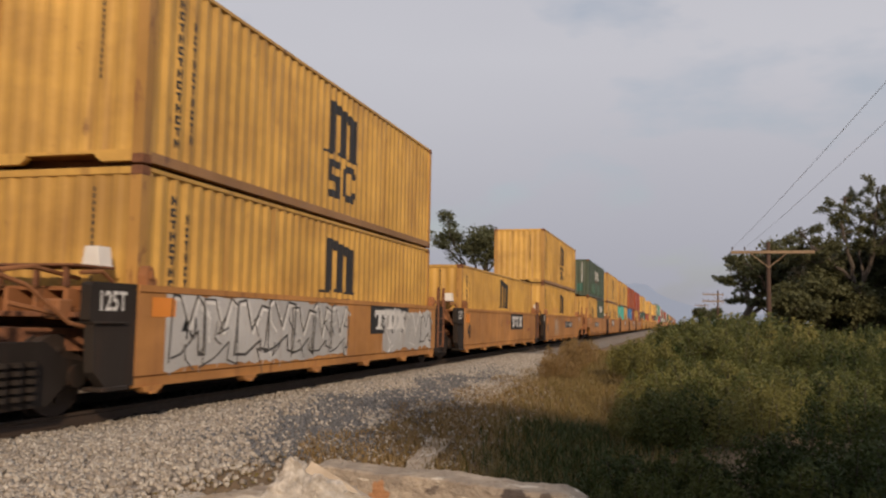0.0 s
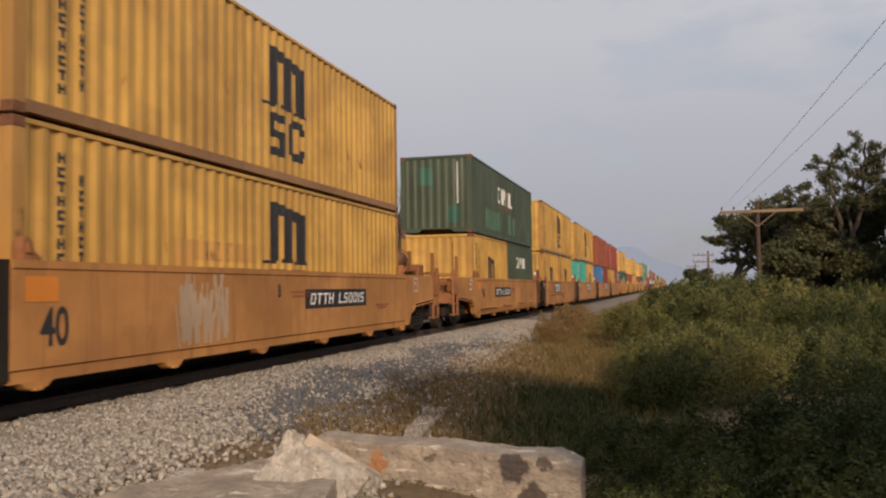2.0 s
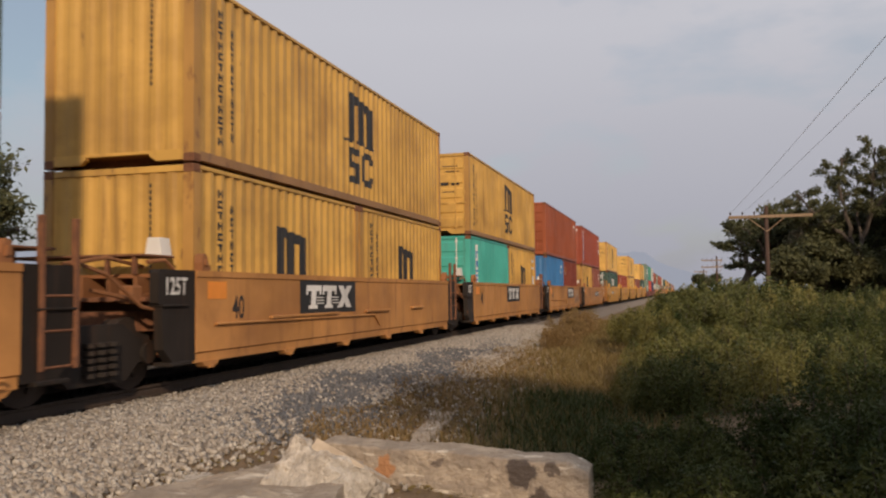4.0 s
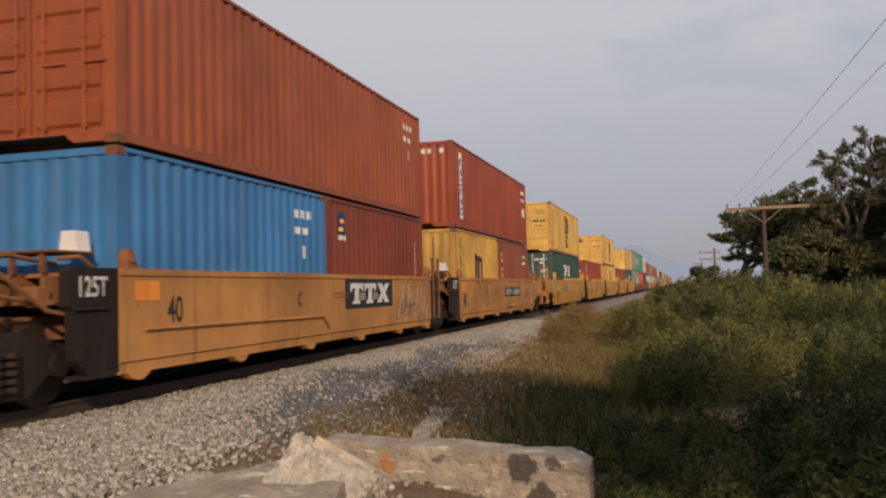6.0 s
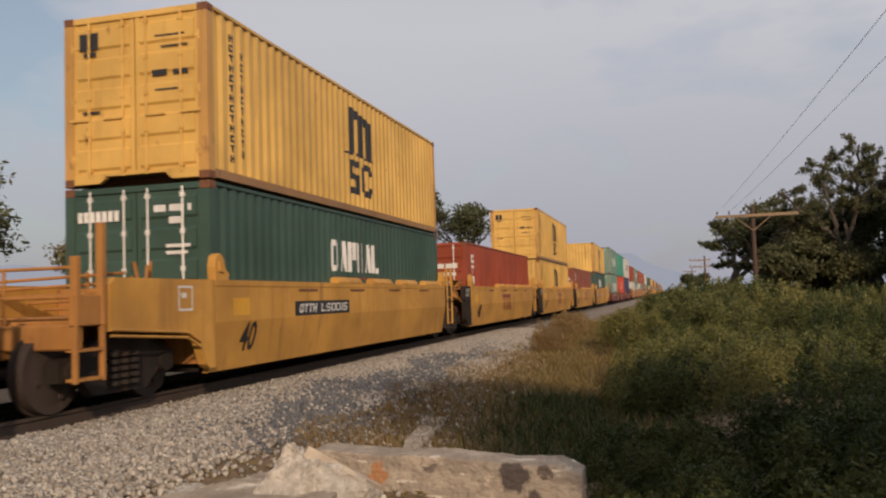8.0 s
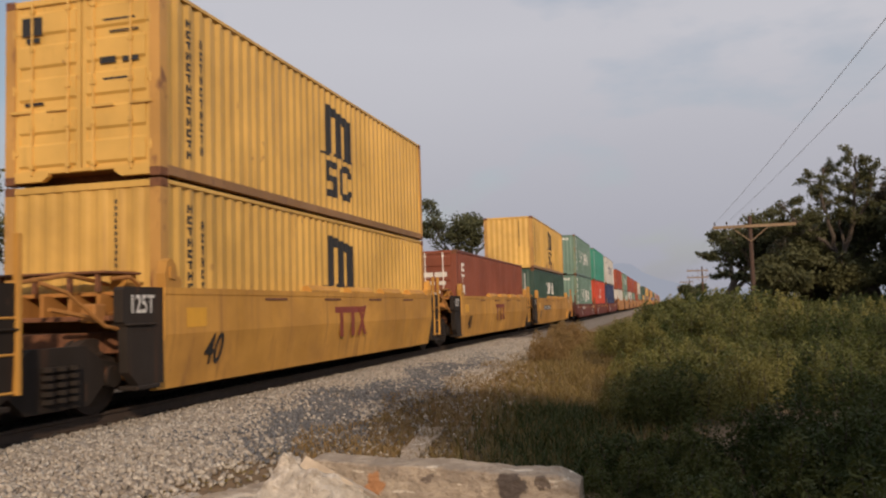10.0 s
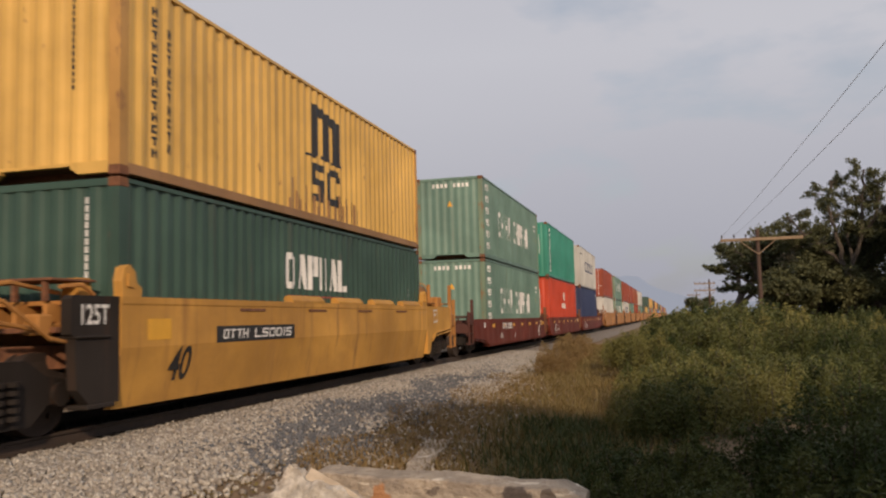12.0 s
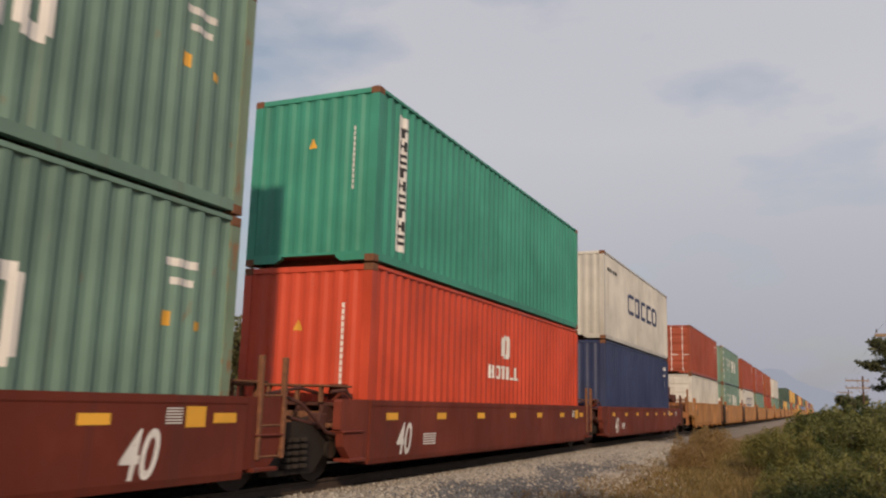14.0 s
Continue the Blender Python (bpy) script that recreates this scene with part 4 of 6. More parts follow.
def number_plate(parent, y, z0, z1, w=3.0, split=0.42, mat=None, x=XO - 0.02):
    plate_marks(parent, [(y, y + w, z0, z1)], mat or BLACK, x + 0.004, "number_board", "black board with a row of white blocks")
    h = z1 - z0
    rects = bars(y + 0.06 * w, y + split * w, z0 + 0.2 * h, z1 - 0.2 * h, "OTTH") + bars(y + (split + 0.07) * w, y + 0.95 * w, z0 + 0.2 * h, z1 - 0.2 * h, "LSOOIS")
    plate_marks(parent, [tuple((u + 0.24 * (v - z0), v) for u, v in ((a, c), (b, c), (b, d), (a, d))) for a, b, c, d in rects], WHITE, x + 0.008)


def well_car(style, near, far, spin, label):
    paint = CAR[style]
    t = TOP[style]
    ob = tagged(new("well_wagon"), label, "wagon", "wagons of the train")
    far_m = Matrix.Translation((0, 12.19, 0)) @ Matrix.Rotation(math.pi, 4, "Z")
    for m in (Matrix(), far_m):
        link_mesh("side_sill", side_sill_mesh(style), paint, ob, m=m)
        if style == "orange":
            for y in (0.2, 2.6, 5.0, 7.4, 9.8, 12.0):
                link_mesh("bracket", bracket_mesh(), paint, ob, m=m @ Matrix.Translation((0, y, 0)))
    link_mesh("well_floor", floor_mesh(), GRIME, ob)
    if style != "brown":
        for y, f in ((0.12, 1), (12.07, -1)):
            link_mesh("guide", guide_mesh(), paint if style == "yellow" else GEAR["orange"], ob, "bent container guide on the sill", Matrix.Translation((0, y, t)) @ (Matrix.Diagonal((1, f, 1, 1)) if style == "yellow" else Matrix.Diagonal((1, 0.55 * f, 0.62, 1))))
    out = {"near": Matrix.Diagonal((1, -1, 1, 1)), "far": Matrix.Translation((0, 12.19, 0))}
    for where, kind in (("near", near), ("far", far)):
        m = out[where]
        dark = GRIME if (kind == "joint" and style != "brown") else paint
        for f in (Matrix(), Matrix.Diagonal((-1, 1, 1, 1))):
            link_mesh("end_panel", end_panel_mesh(kind, t), dark, ob, "sooty black end plate" if dark is GRIME else "", m=m @ f)
            if kind == "coupler":
                tagged(link_mesh("step", steps_mesh(), GEAR[style], ob, m=m @ f), kind="stuff")
        for name, me in platform_pieces(kind, t):
            pc = link_mesh(name, me, GEAR[style] if kind == "coupler" or name in ("bulkhead", "gusset", "top_plate") else RUST, ob, m=m)
            if name in ("gusset", "grating", "post"):
                pc["kind"] = "stuff"
        if kind == "coupler":
            link_mesh("handrail", handrail_mesh(t), GEAR[style], ob, m=m)
            tagged(link_mesh("pipework", pipes_mesh(t), GEAR[style], ob, m=m), kind="stuff")
            link_mesh("coupler", coupler_mesh(), GRIME, ob, "rusty steel knuckle coupler", m=m)
            sy = -0.9 if where == "near" else 12.19 + 0.9
            plate_marks(ob, [(sy - 0.17, sy + 0.17, 1.10, 1.13), (sy - 0.17, sy + 0.17, 1.40, 1.43), (sy - 0.17, sy - 0.14, 1.10, 1.43), (sy + 0.14, sy + 0.17, 1.10, 1.43), (sy - 0.1, sy + 0.02, 1.27, 1.34)] if style != "brown" else [(sy - 0.12, sy + 0.12, t - 0.3, t - 0.12)], WHITE, XO - 0.005, "lettering")
            bogie(ob, -1.85 if where == "near" else 12.19 + 1.85, spin)
            if where == "far":
                link_mesh("air_tank", tank_mesh(), GEAR[style], ob, m=m)
                link_mesh("brake_gear", brake_mesh(), GEAR[style], ob, m=m)
        elif where == "far":
            link_mesh("ladder", ladder_mesh(t), RUST if style != "yellow" else paint, ob, m=m)
        else:
            bogie(ob, -JOINT, spin)
            tagged(link_mesh("brake_pipe", brake_pipe_mesh(t), GEAR[style], ob, "bent rusty brake pipe", m), kind="stuff")
            bm = bmesh.new()
            prism(bm, [(-0.13, 0.0), (0.13, 0.0), (0.09, 0.24), (-0.09, 0.24)], "y", -0.46, -0.24)
            me = cached("cover", lambda: bm_mesh("cover", bm))
            link_mesh("cover", me, WHITE if style == "orange" else paint, ob, "white boxy cover" if style == "orange" else "", Matrix.Translation((0.92, 0, t + (0.195 if style == "orange" else -0.02))))
            if style != "brown":
                words(ob, "125T", -0.60, t - 0.22, 0.31, WHITE, XO - 0.026, 0.78)
    return ob


def sprayed_band(ob, y0, y1, z0, z1, seed, ink=1.0):
    """A pale rolled-on band with ragged edges and runs, under dark angular sprayed outlines."""
    rnd = random.Random(seed)
    x = XO - 0.02
    n = int((y1 - y0) / 0.11)
    lo, hi = z0 + 0.05, z1 - 0.05
    fill, pale, lines = [], [], []
    for i in range(n):
        a, b = y0 + (y1 - y0) * i / n, y0 + (y1 - y0) * (i + 1) / n
        lo2 = min(z0 + 0.09, max(z0, lo + rnd.uniform(-0.05, 0.05)))
        hi2 = max(z1 - 0.12, min(z1, hi + rnd.uniform(-0.04, 0.04)))
        fill.append(((a, lo), (b, lo2), (b, hi2), (a, hi)))
        if rnd.random() < 0.22:
            fill.append(((a, lo - rnd.uniform(0.03, 0.12)), (a + 0.03, lo - 0.02), (a + 0.03, lo + 0.02), (a, lo + 0.02)))
        lo, hi = lo2, hi2

    def stroke(out, pts, wid):
        for (p0, p1), (r0, r1) in zip(pts, pts[1:]):
            d = Vector((r0 - p0, r1 - p1))
            k = Vector((-d.y, d.x)).normalized() * wid
            e = d.normalized() * wid * 0.6
            out.append(((p0 + k.x - e.x, p1 + k.y - e.y), (p0 - k.x - e.x, p1 - k.y - e.y), (r0 - k.x + e.x, r1 - k.y + e.y), (r0 + k.x + e.x, r1 + k.y + e.y)))

    y, h = y0 + 0.1, z1 - z0
    while y < y1 - 0.6:
        w = rnd.uniform(0.75, 1.1)
        top, foot = z1 - h * rnd.uniform(0.06, 0.2), z0 + h * rnd.uniform(0.06, 0.2)
        leg = w * rnd.uniform(0.2, 0.3)
        mid = foot + (top - foot) * rnd.uniform(0.35, 0.6)
        outer = [(y, foot), (y + 0.06, top), (y + leg, top + 0.03), (y + w * 0.5, mid), (y + w - leg, top), (y + w, top - 0.08), (y + w * 0.94, foot), (y + w - leg, foot + 0.05), (y + w * 0.72, mid - 0.12), (y + leg + 0.05, foot + 0.04), (y, foot)]
        outer = [(u + rnd.uniform(-0.05, 0.05), v + rnd.uniform(-0.05, 0.05)) for u, v in outer]
        if rnd.random() < ink:
            stroke(lines, outer, rnd.uniform(0.012, 0.022))
        stroke(pale, [(u + 0.05, v - 0.04) for u, v in outer[1:6]], 0.03)
        for _ in range(3):
            u, v = y + rnd.uniform(0.05, w), rnd.uniform(foot, top)
            stroke(lines if rnd.random() < ink * 0.6 else pale, [(u, v), (u + rnd.uniform(-0.2, 0.2), v + rnd.uniform(-0.3, 0.1)), (u + rnd.uniform(0.0, 0.3), v + rnd.uniform(-0.35, 0.0))], 0.012)
        y += w * 0.9
    plate_marks(ob, fill, GREY_PAINT, x + 0.004, "graffiti", "pale sprayed band with ragged edges")
    plate_marks(ob, pale, WHITE, x + 0.008, "graffiti", "white sprayed highlights")
    if lines:
        plate_marks(ob, lines, SPRAY_INK, x + 0.012, "graffiti", "dark angular sprayed outlines")


def scrawl(ob, y0, y1, z, h, seed, mat, n=9, wid=0.016):
    """A looping sprayed line."""
    rnd = random.Random(seed)
    x = XO - 0.012
    p = [rnd.uniform(0, 6.3) for _ in range(4)]
    m = n * 9
    pts = []
    for i in range(m + 1):
        u = i / m
        pts.append((y0 + (y1 - y0) * u + 0.14 * math.sin(n * 3.1 * u + p[0]), z + h * (0.5 + 0.32 * math.sin(n * 3.1 * u + p[1]) + 0.18 * math.sin(n * 1.3 * u + p[2]))))
    qs = []
    for (p0, p1), (r0, r1) in zip(pts, pts[1:]):
        d = Vector((r0 - p0, r1 - p1))
        k = Vector((-d.y, d.x)).normalized() * wid
        qs.append(((p0 + k.x, p1 + k.y), (p0 - k.x, p1 - k.y), (r0 - k.x, r1 - k.y), (r0 + k.x, r1 + k.y)))
    plate_marks(ob, qs, mat, x, "graffiti", "thin looping sprayed scrawl")


def spray(ob, y0, y1, z0, z1, seed, mat, n=46):
    """A ragged, half-scrubbed patch of sprayed paint in uneven upright strokes."""
    rnd = random.Random(seed)
    qs = []
    for _ in range(n):
        w, y = rnd.uniform(0.03, 0.12), rnd.uniform(y0, y1)
        a = z0 + (z1 - z0) * rnd.random() ** 1.6 * 0.6
        b = min(z1, a + (z1 - z0) * rnd.uniform(0.25, 0.8))
        s = rnd.uniform(-0.1, 0.16)
        qs.append(((y, a), (y + w, a + rnd.uniform(-0.05, 0.05)), (y + w * rnd.uniform(0.5, 1.2) + s, b), (y + s, b + rnd.uniform(-0.06, 0.06))))
    plate_marks(ob, qs, mat, XO - 0.016, "graffiti", "ragged half-scrubbed spray paint")


# ---- the train, unit by unit ----
TRAIN = []
BASE, GAP, L20 = 0.38, 0.03, 6.058
HC = 2.896
DESC = {"yellow": "mustard yellow", "ochre": "dull ochre yellow", "green": "dull green", "deep_green": "bottle green", "pale_green": "pale green", "teal": "teal green", "aqua": "turquoise", "vermilion": "bright red",
        "red": "brick red", "oxide": "dark oxide red", "maroon": "faded maroon", "rust_red": "rusty brown red", "blue": "mid blue", "navy": "navy blue", "white": "off-white"}


def stow(y0, low, up, base=BASE):
    """Place a unit's lower containers (colour, length, height, front, livery) and its upper one."""
    y, top = y0, 0.0
    made = []
    for colour, L, H, front, livery in low:
        n = "long" if L > 7 else "short"
        ob = container(colour, L, H, front, livery, f"{DESC[colour]} {n} steel container sitting in a well wagon")
        TRAIN.append((ob, y, base))
        made.append(ob)
        top = max(top, H)
        y += L + 0.076
    if up:
        colour, L, H, front, livery = up
        ob = container(colour, L, H, front, livery, f"{DESC[colour]} long steel container stacked on another")
        TRAIN.append((ob, y0, base + top + GAP))
        made.append(ob)
    return made


C40, C20 = 12.192, L20
S, D = "plain", "doors"
UNITS = [
    (-7.02, "orange", "joint", "joint", [("ochre", C40, 2.591, S, "arch")], None),
    (8.76, "orange", "joint", "joint", [("ochre", C40, 2.591, S, "arch")], ("ochre", C40, 2.591, S, "arch")),
    (24.32, "orange", "joint", "joint", [("ochre", C40, 2.438, S, "arch")], None),
    (39.84, "orange", "joint", "coupler", [("ochre", C40, 2.591, S, "arch")], ("ochre", C40, 2.591, S, "arch")),
    (59.74, "orange", "coupler", "joint", [("ochre", C20, 2.591, S, "arch"), ("green", C20, 2.591, S, "capital")], ("green", C40, 2.591, S, "capital")),
    (75.30, "orange", "joint", "joint", [("ochre", C20, 2.591, S, "arch"), ("ochre", C20, 2.591, S, "arch")], ("ochre", C40, 2.591, S, "arch")),
    (90.77, "orange", "joint", "joint", [("aqua", C20, 2.591, D, "strip"), ("ochre", C20, 2.591, S, "arch")], ("ochre", C40, 2.591, D, "arch")),
    (106.25, "orange", "joint", "joint", [("blue", C20, 2.591, S, "numbers"), ("oxide", C20, 2.591, S, "flag")], ("rust_red", C40, 2.591, D, "numbers")),
    (121.73, "orange", "joint", "coupler", [("ochre", C20, 2.591, S, "arch"), ("maroon", C20, 2.591, S, "go")], ("red", C40, 2.591, S, "strip")),
    (141.29, "yellow", "coupler", "joint", [("deep_green", C40, 2.591, D, "capital")], ("yellow", C40, 2.591, D, "arch")),
    (157.05, "yellow", "joint", "joint", [("red", C40, 2.591, D, "tall")], None),
    (172.80, "yellow", "joint", "joint", [("yellow", C40, 2.591, S, "arch")], ("yellow", C40, 2.591, D, "arch")),
    (188.68, "yellow", "joint", "joint", [("maroon", C40, 2.591, D, "tall")], None),
    (204.41, "yellow", "joint", "coupler", [("deep_green", C40, 2.591, S, "capital")], ("yellow", C40, 2.591, S, "arch")),
    (224.44, "brown", "coupler", "joint", [("pale_green", C40, HC, S, "shipping")], ("pale_green", C40, HC, S, "shipping")),
    (239.94, "brown", "joint", "joint", [("vermilion", C40, HC, S, "emblem")], ("teal", C40, HC, S, "strip")),
    (255.41, "brown", "joint", "coupler", [("navy", C40, HC, S, "numbers")], ("white", C40, HC, S, "words")),
    (275.1, "orange", "coupler", "joint", [("white", C40, 2.591, D, "numbers")], ("red", C40, 2.591, D, "numbers")),
    (290.7, "orange", "joint", "joint", [("pale_green", C40, 2.591, S, "shipping")], ("pale_green", C40, 2.591, S, "shipping")),
    (306.3, "orange", "joint", "joint", [("white", C40, 2.591, S, "words")], ("red", C40, 2.591, S, "numbers")),
    (321.9, "orange", "joint", "joint", [("pale_green", C40, 2.591, S, "numbers")], ("red", C40, 2.591, S, "strip")),
    (337.5, "orange", "joint", "coupler", [("red", C40, 2.591, S, "numbers")], ("rust_red", C40, 2.591, S, "numbers")),
]
rnd = random.Random(5)
y = 337.5
for k in range(30):
    first, last = k % 5 == 0, k % 5 == 4
    y += 19.65 if first else 15.6
    pick = rnd.choices(["yellow", "red", "pale_green", "white", "maroon", "deep_green", "blue"], [5, 4, 3, 2, 2, 1, 1], k=2)
    UNITS.append((y, "yellow" if (k // 5) % 2 else "orange", "coupler" if first else "joint", "coupler" if last else "joint",
                  [(pick[0], C40, 2.591, S, "numbers")], (pick[1], C40, 2.591, S, "numbers") if rnd.random() < 0.85 else None))

CARS = []
for i, (y0, style, near, far_end, low, up) in enumerate(UNITS):
    tint = {"orange": "faded orange", "yellow": "ochre yellow", "brown": "dark oxide brown"}[style]
    car = well_car(style, near, far_end, 0 < i < 17, f"{tint} steel well wagon rolling on the rails")
    TRAIN.append((car, y0, 0.0))
    CARS.append(car)
    boxes = stow(y0, low, up)
    t = TOP[style]
    x = XO - (0.014 if style == "orange" else 0.006)
    if style == "orange" and i < 22:
        words(car, "40", *((0.45, 0.80, 0.56) if i in (2, 3, 8) else (0.95, 0.98, 0.46)), BLACK, x, 0.75)
        plate_marks(car, [(0.02, 0.5, t - 0.42, t - 0.16)] if i in (2, 3, 8) else [(0.12, 0.62, t - 0.38, t - 0.14)], ORANGE_TAPE, x, "tape", "faded orange reflective square")
        bmr = bmesh.new()
        rod(bmr, (XO + 0.01, 0.3, 0.78), (XO + 0.01, 4.5 + (i % 3), 0.74), 0.02)
        rod(bmr, (XO + 0.01, 4.5 + (i % 3), 0.74), (XO + 0.01, 4.8 + (i % 3), 0.52), 0.02)
        if i in (5, 7):
            part("pipe", bmr, CAR[style], car, "thin conduit along the side")
        else:
            bmr.free()
        for name, spans in {4: (("conduit", ((0.1, 12.1, 0.385), (0.1, 12.1, 0.315))), ("ledge", ((0.4, 3.2, 0.47), (4.3, 5.9, 0.50), (7.4, 8.9, 0.52), (10.2, 11.4, 0.50)))),
                            5: (("ledge", ((1.9, 4.6, 0.80), (6.0, 7.4, 0.80), (9.0, 9.9, 0.82))),), 8: (("ledge", ((7.0, 7.9, 0.46),)),)}.get(i, ()):
            for a, b, z in spans:
                bml = bmesh.new()
                if name == "conduit":
                    rod(bml, (XO + 0.012, a, z), (XO + 0.012, b, z), 0.022)
                else:
                    box(bml, XO - 0.025, XO + 0.045, a, b, z, z + 0.045, 0.008)
                part(name, bml, CAR[style], car)
    elif style == "yellow" and i < 22:
        words(car, "40", 0.85 if i == 9 else 1.1, 0.66, 0.60, BLACK, XO - 0.010 - 0.22 * 0.186 + 0.006, 0.8, 0.16, 10.6)
        plate_marks(car, [(0.35, 0.85, t - 0.52, t - 0.26)], AMBER, x, "tape", "amber reflective square")
        plate_marks(car, [(2.6 + 2.4 * j, 3.4 + 2.4 * j, t - 0.16, t - 0.12) for j in range(4)], RUST, XO + 0.003, "scuff", "scuffed bare patches")
        bmr = bmesh.new()
        prism(bmr, [(1.18, t - 0.01), (1.385, t - 0.01), (1.385, t + 0.03), (1.30, t + 0.115), (1.22, t + 0.10)], "y", 0.0, 1.3)
        strip = cached("cap_strip", lambda: bm_mesh("cap_strip", bmr))
        for j in range(4):
            link_mesh("cap_strip", strip, CAR[style], car, m=Matrix.Translation((0, 4.4 + 2.0 * j, 0)))
    elif style == "brown":
        words(car, "40", 10.68 if i == 14 else 1.0, 0.54, 0.68, WHITE, x, 0.75, 0.2)
        plate_marks(car, [(0.35 + 1.9 * j, 0.75 + 1.9 * j, t - 0.30, t - 0.19) for j in range(7)], AMBER, x, "tape", "amber reflective strips")
        plate_marks(car, [(11.3, 11.62, t - 0.34, t - 0.12)], AMBER, x + 0.001, "tape")
        plate_marks(car, [(1.7, 2.2, 0.45 + 0.04 * j, 0.47 + 0.04 * j) for j in range(5)] + [(11.0, 11.25, t - 0.3 + 0.03 * j, t - 0.285 + 0.03 * j) for j in range(6)], WHITE, x, "lettering")

em = {1: 7.6, 2: 6.85, 5: 3.0, 6: 5.0, 7: 6.6}
for i, u in em.items():
    emblem_plate(CARS[i], u, 0.83, 1.43, 2.75 if i == 7 else 2.5)
for i in (3, 4, 8):
    number_plate(CARS[i], {3: 6.6, 4: 2.85, 8: 6.45}[i], 0.84, 1.18)
number_plate(CARS[9], 2.45, 0.94, 1.19, 2.5, 0.36, x=XO - 0.009)
number_plate(CARS[13], 1.95, 0.92, 1.15, 2.5, 0.36, x=XO - 0.009)
for i, u in ((10, 5.0), (11, 5.5), (12, 5.2)):
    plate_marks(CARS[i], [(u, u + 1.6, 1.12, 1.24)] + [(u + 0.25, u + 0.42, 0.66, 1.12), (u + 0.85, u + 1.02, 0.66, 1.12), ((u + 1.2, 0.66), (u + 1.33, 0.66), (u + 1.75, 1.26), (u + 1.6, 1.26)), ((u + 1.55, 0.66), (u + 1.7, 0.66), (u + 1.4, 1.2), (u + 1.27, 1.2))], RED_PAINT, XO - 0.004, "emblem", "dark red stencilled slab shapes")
plate_marks(CARS[14], bars(2.15, 2.98, 0.78, 1.0, "OTTH") + bars(3.12, 4.1, 0.78, 1.0, "OOSSOL"), WHITE, XO - 0.005)
words(CARS[14], "A", 4.65, 0.50, 0.30, WHITE, XO - 0.005, 0.8, 0.2)
words(CARS[2], "C", 5.2, 1.05, 0.3, BLACK, XO - 0.012, 0.7)
words(CARS[7], "C", 4.6, 1.05, 0.3, BLACK, XO - 0.012, 0.7)
words(CARS[3], "B", 5.6, 1.15, 0.3, BLACK, XO - 0.012, 0.7)
words(CARS[4], "A", 8.3, 1.05, 0.3, BLACK, XO - 0.012, 0.7)
for i in (2, 3, 4, 7, 8):
    plate_marks(CARS[i], [(u + 0.14 * j, u + 0.14 * j + 0.10, z, z + 0.03) for u, z, n in ((6.0, 1.12, 6), (6.1, 1.05, 5), (10.2, 0.82, 6), (10.3, 0.76, 4)) for j in range(n)], RED_PAINT, XO - 0.013, "lettering")
sprayed_band(CARS[1], 0.42, 6.35, 0.40, 1.48, 3)
sprayed_band(CARS[1], 8.35, 11.95, 0.42, 1.42, 9, 0.5)
WASHED = painted("thin washed-off spray", (0.50, 0.36, 0.24), (0.45, 0.2, 0.08))
spray(CARS[3], 2.7, 3.9, 0.45, 1.42, 9, WASHED, 40)
scrawl(CARS[7], 9.6, 11.6, 0.50, 0.55, 4, SPRAY_INK, 13, 0.011)
spray(CARS[7], 9.4, 12.0, 0.45, 1.3, 14, WASHED, 26)
scrawl(CARS[8], 9.9, 11.9, 0.5, 0.85, 6, WASHED, 6, 0.025)
scrawl(CARS[8], 10.1, 11.8, 0.6, 0.6, 16, RUST, 5, 0.014)
scrawl(CARS[8], 2.0, 4.6, 1.0, 0.45, 26, RUST, 6, 0.012)
scrawl(CARS[8], 1.5, 4.0, 0.62, 0.55, 31, SPRAY_INK, 13, 0.008)
scrawl(CARS[8], 3.8, 6.2, 0.55, 0.65, 33, SPRAY_INK, 11, 0.008)
scrawl(CARS[8], 6.4, 7.6, 0.42, 0.3, 7, BLACK, 2, 0.016)
green_top = [ob for ob, y0, z in TRAIN if abs(y0 - 59.74) < 0.01 and z > 2][0]
patch(green_top, C40, [(2.2, 4.7, 0.3, 1.0), (6.6, 7.0, 0.3, 1.1), (7.3, 7.9, 0.3, 1.0), (10.9, 11.3, 0.2, 0.7)], painted("newer green paint", (0.075, 0.16, 0.095), (0.1, 0.1, 0.07), 0.2))
decal("repair_patch", [(-0.55, -0.1, 1.6, 2.2), (0.4, 0.8, 0.35, 0.9)], painted("dull teal repair paint", (0.03, 0.12, 0.085), (0.08, 0.09, 0.06), 0.4), green_top, C40, "front", "teal repair patch")
msc_low = [ob for ob, y0, z in TRAIN if abs(y0 - 39.84) < 0.01 and 0 < z < 1][0]
patch(msc_low, C40, [(2.9, 5.2, 1.22, 1.5), (2.9, 3.3, 1.0, 1.22)], WORN["yellow"], "rust_patch", "rusty scraped patch")
drips = [ob for ob, y0, z in TRAIN if abs(y0 - 204.41) < 0.01 and z > 2][0]
rnd = random.Random(12)
patch(drips, C40, [(u, u + rnd.uniform(0.04, 0.10), 0.17, rnd.uniform(0.3, 0.75)) for u in [4.6 + 0.13 * k + rnd.uniform(0, 0.1) for k in range(26)]], WORN["rail"], "rust_run", "brown rust runs above the bottom rail")


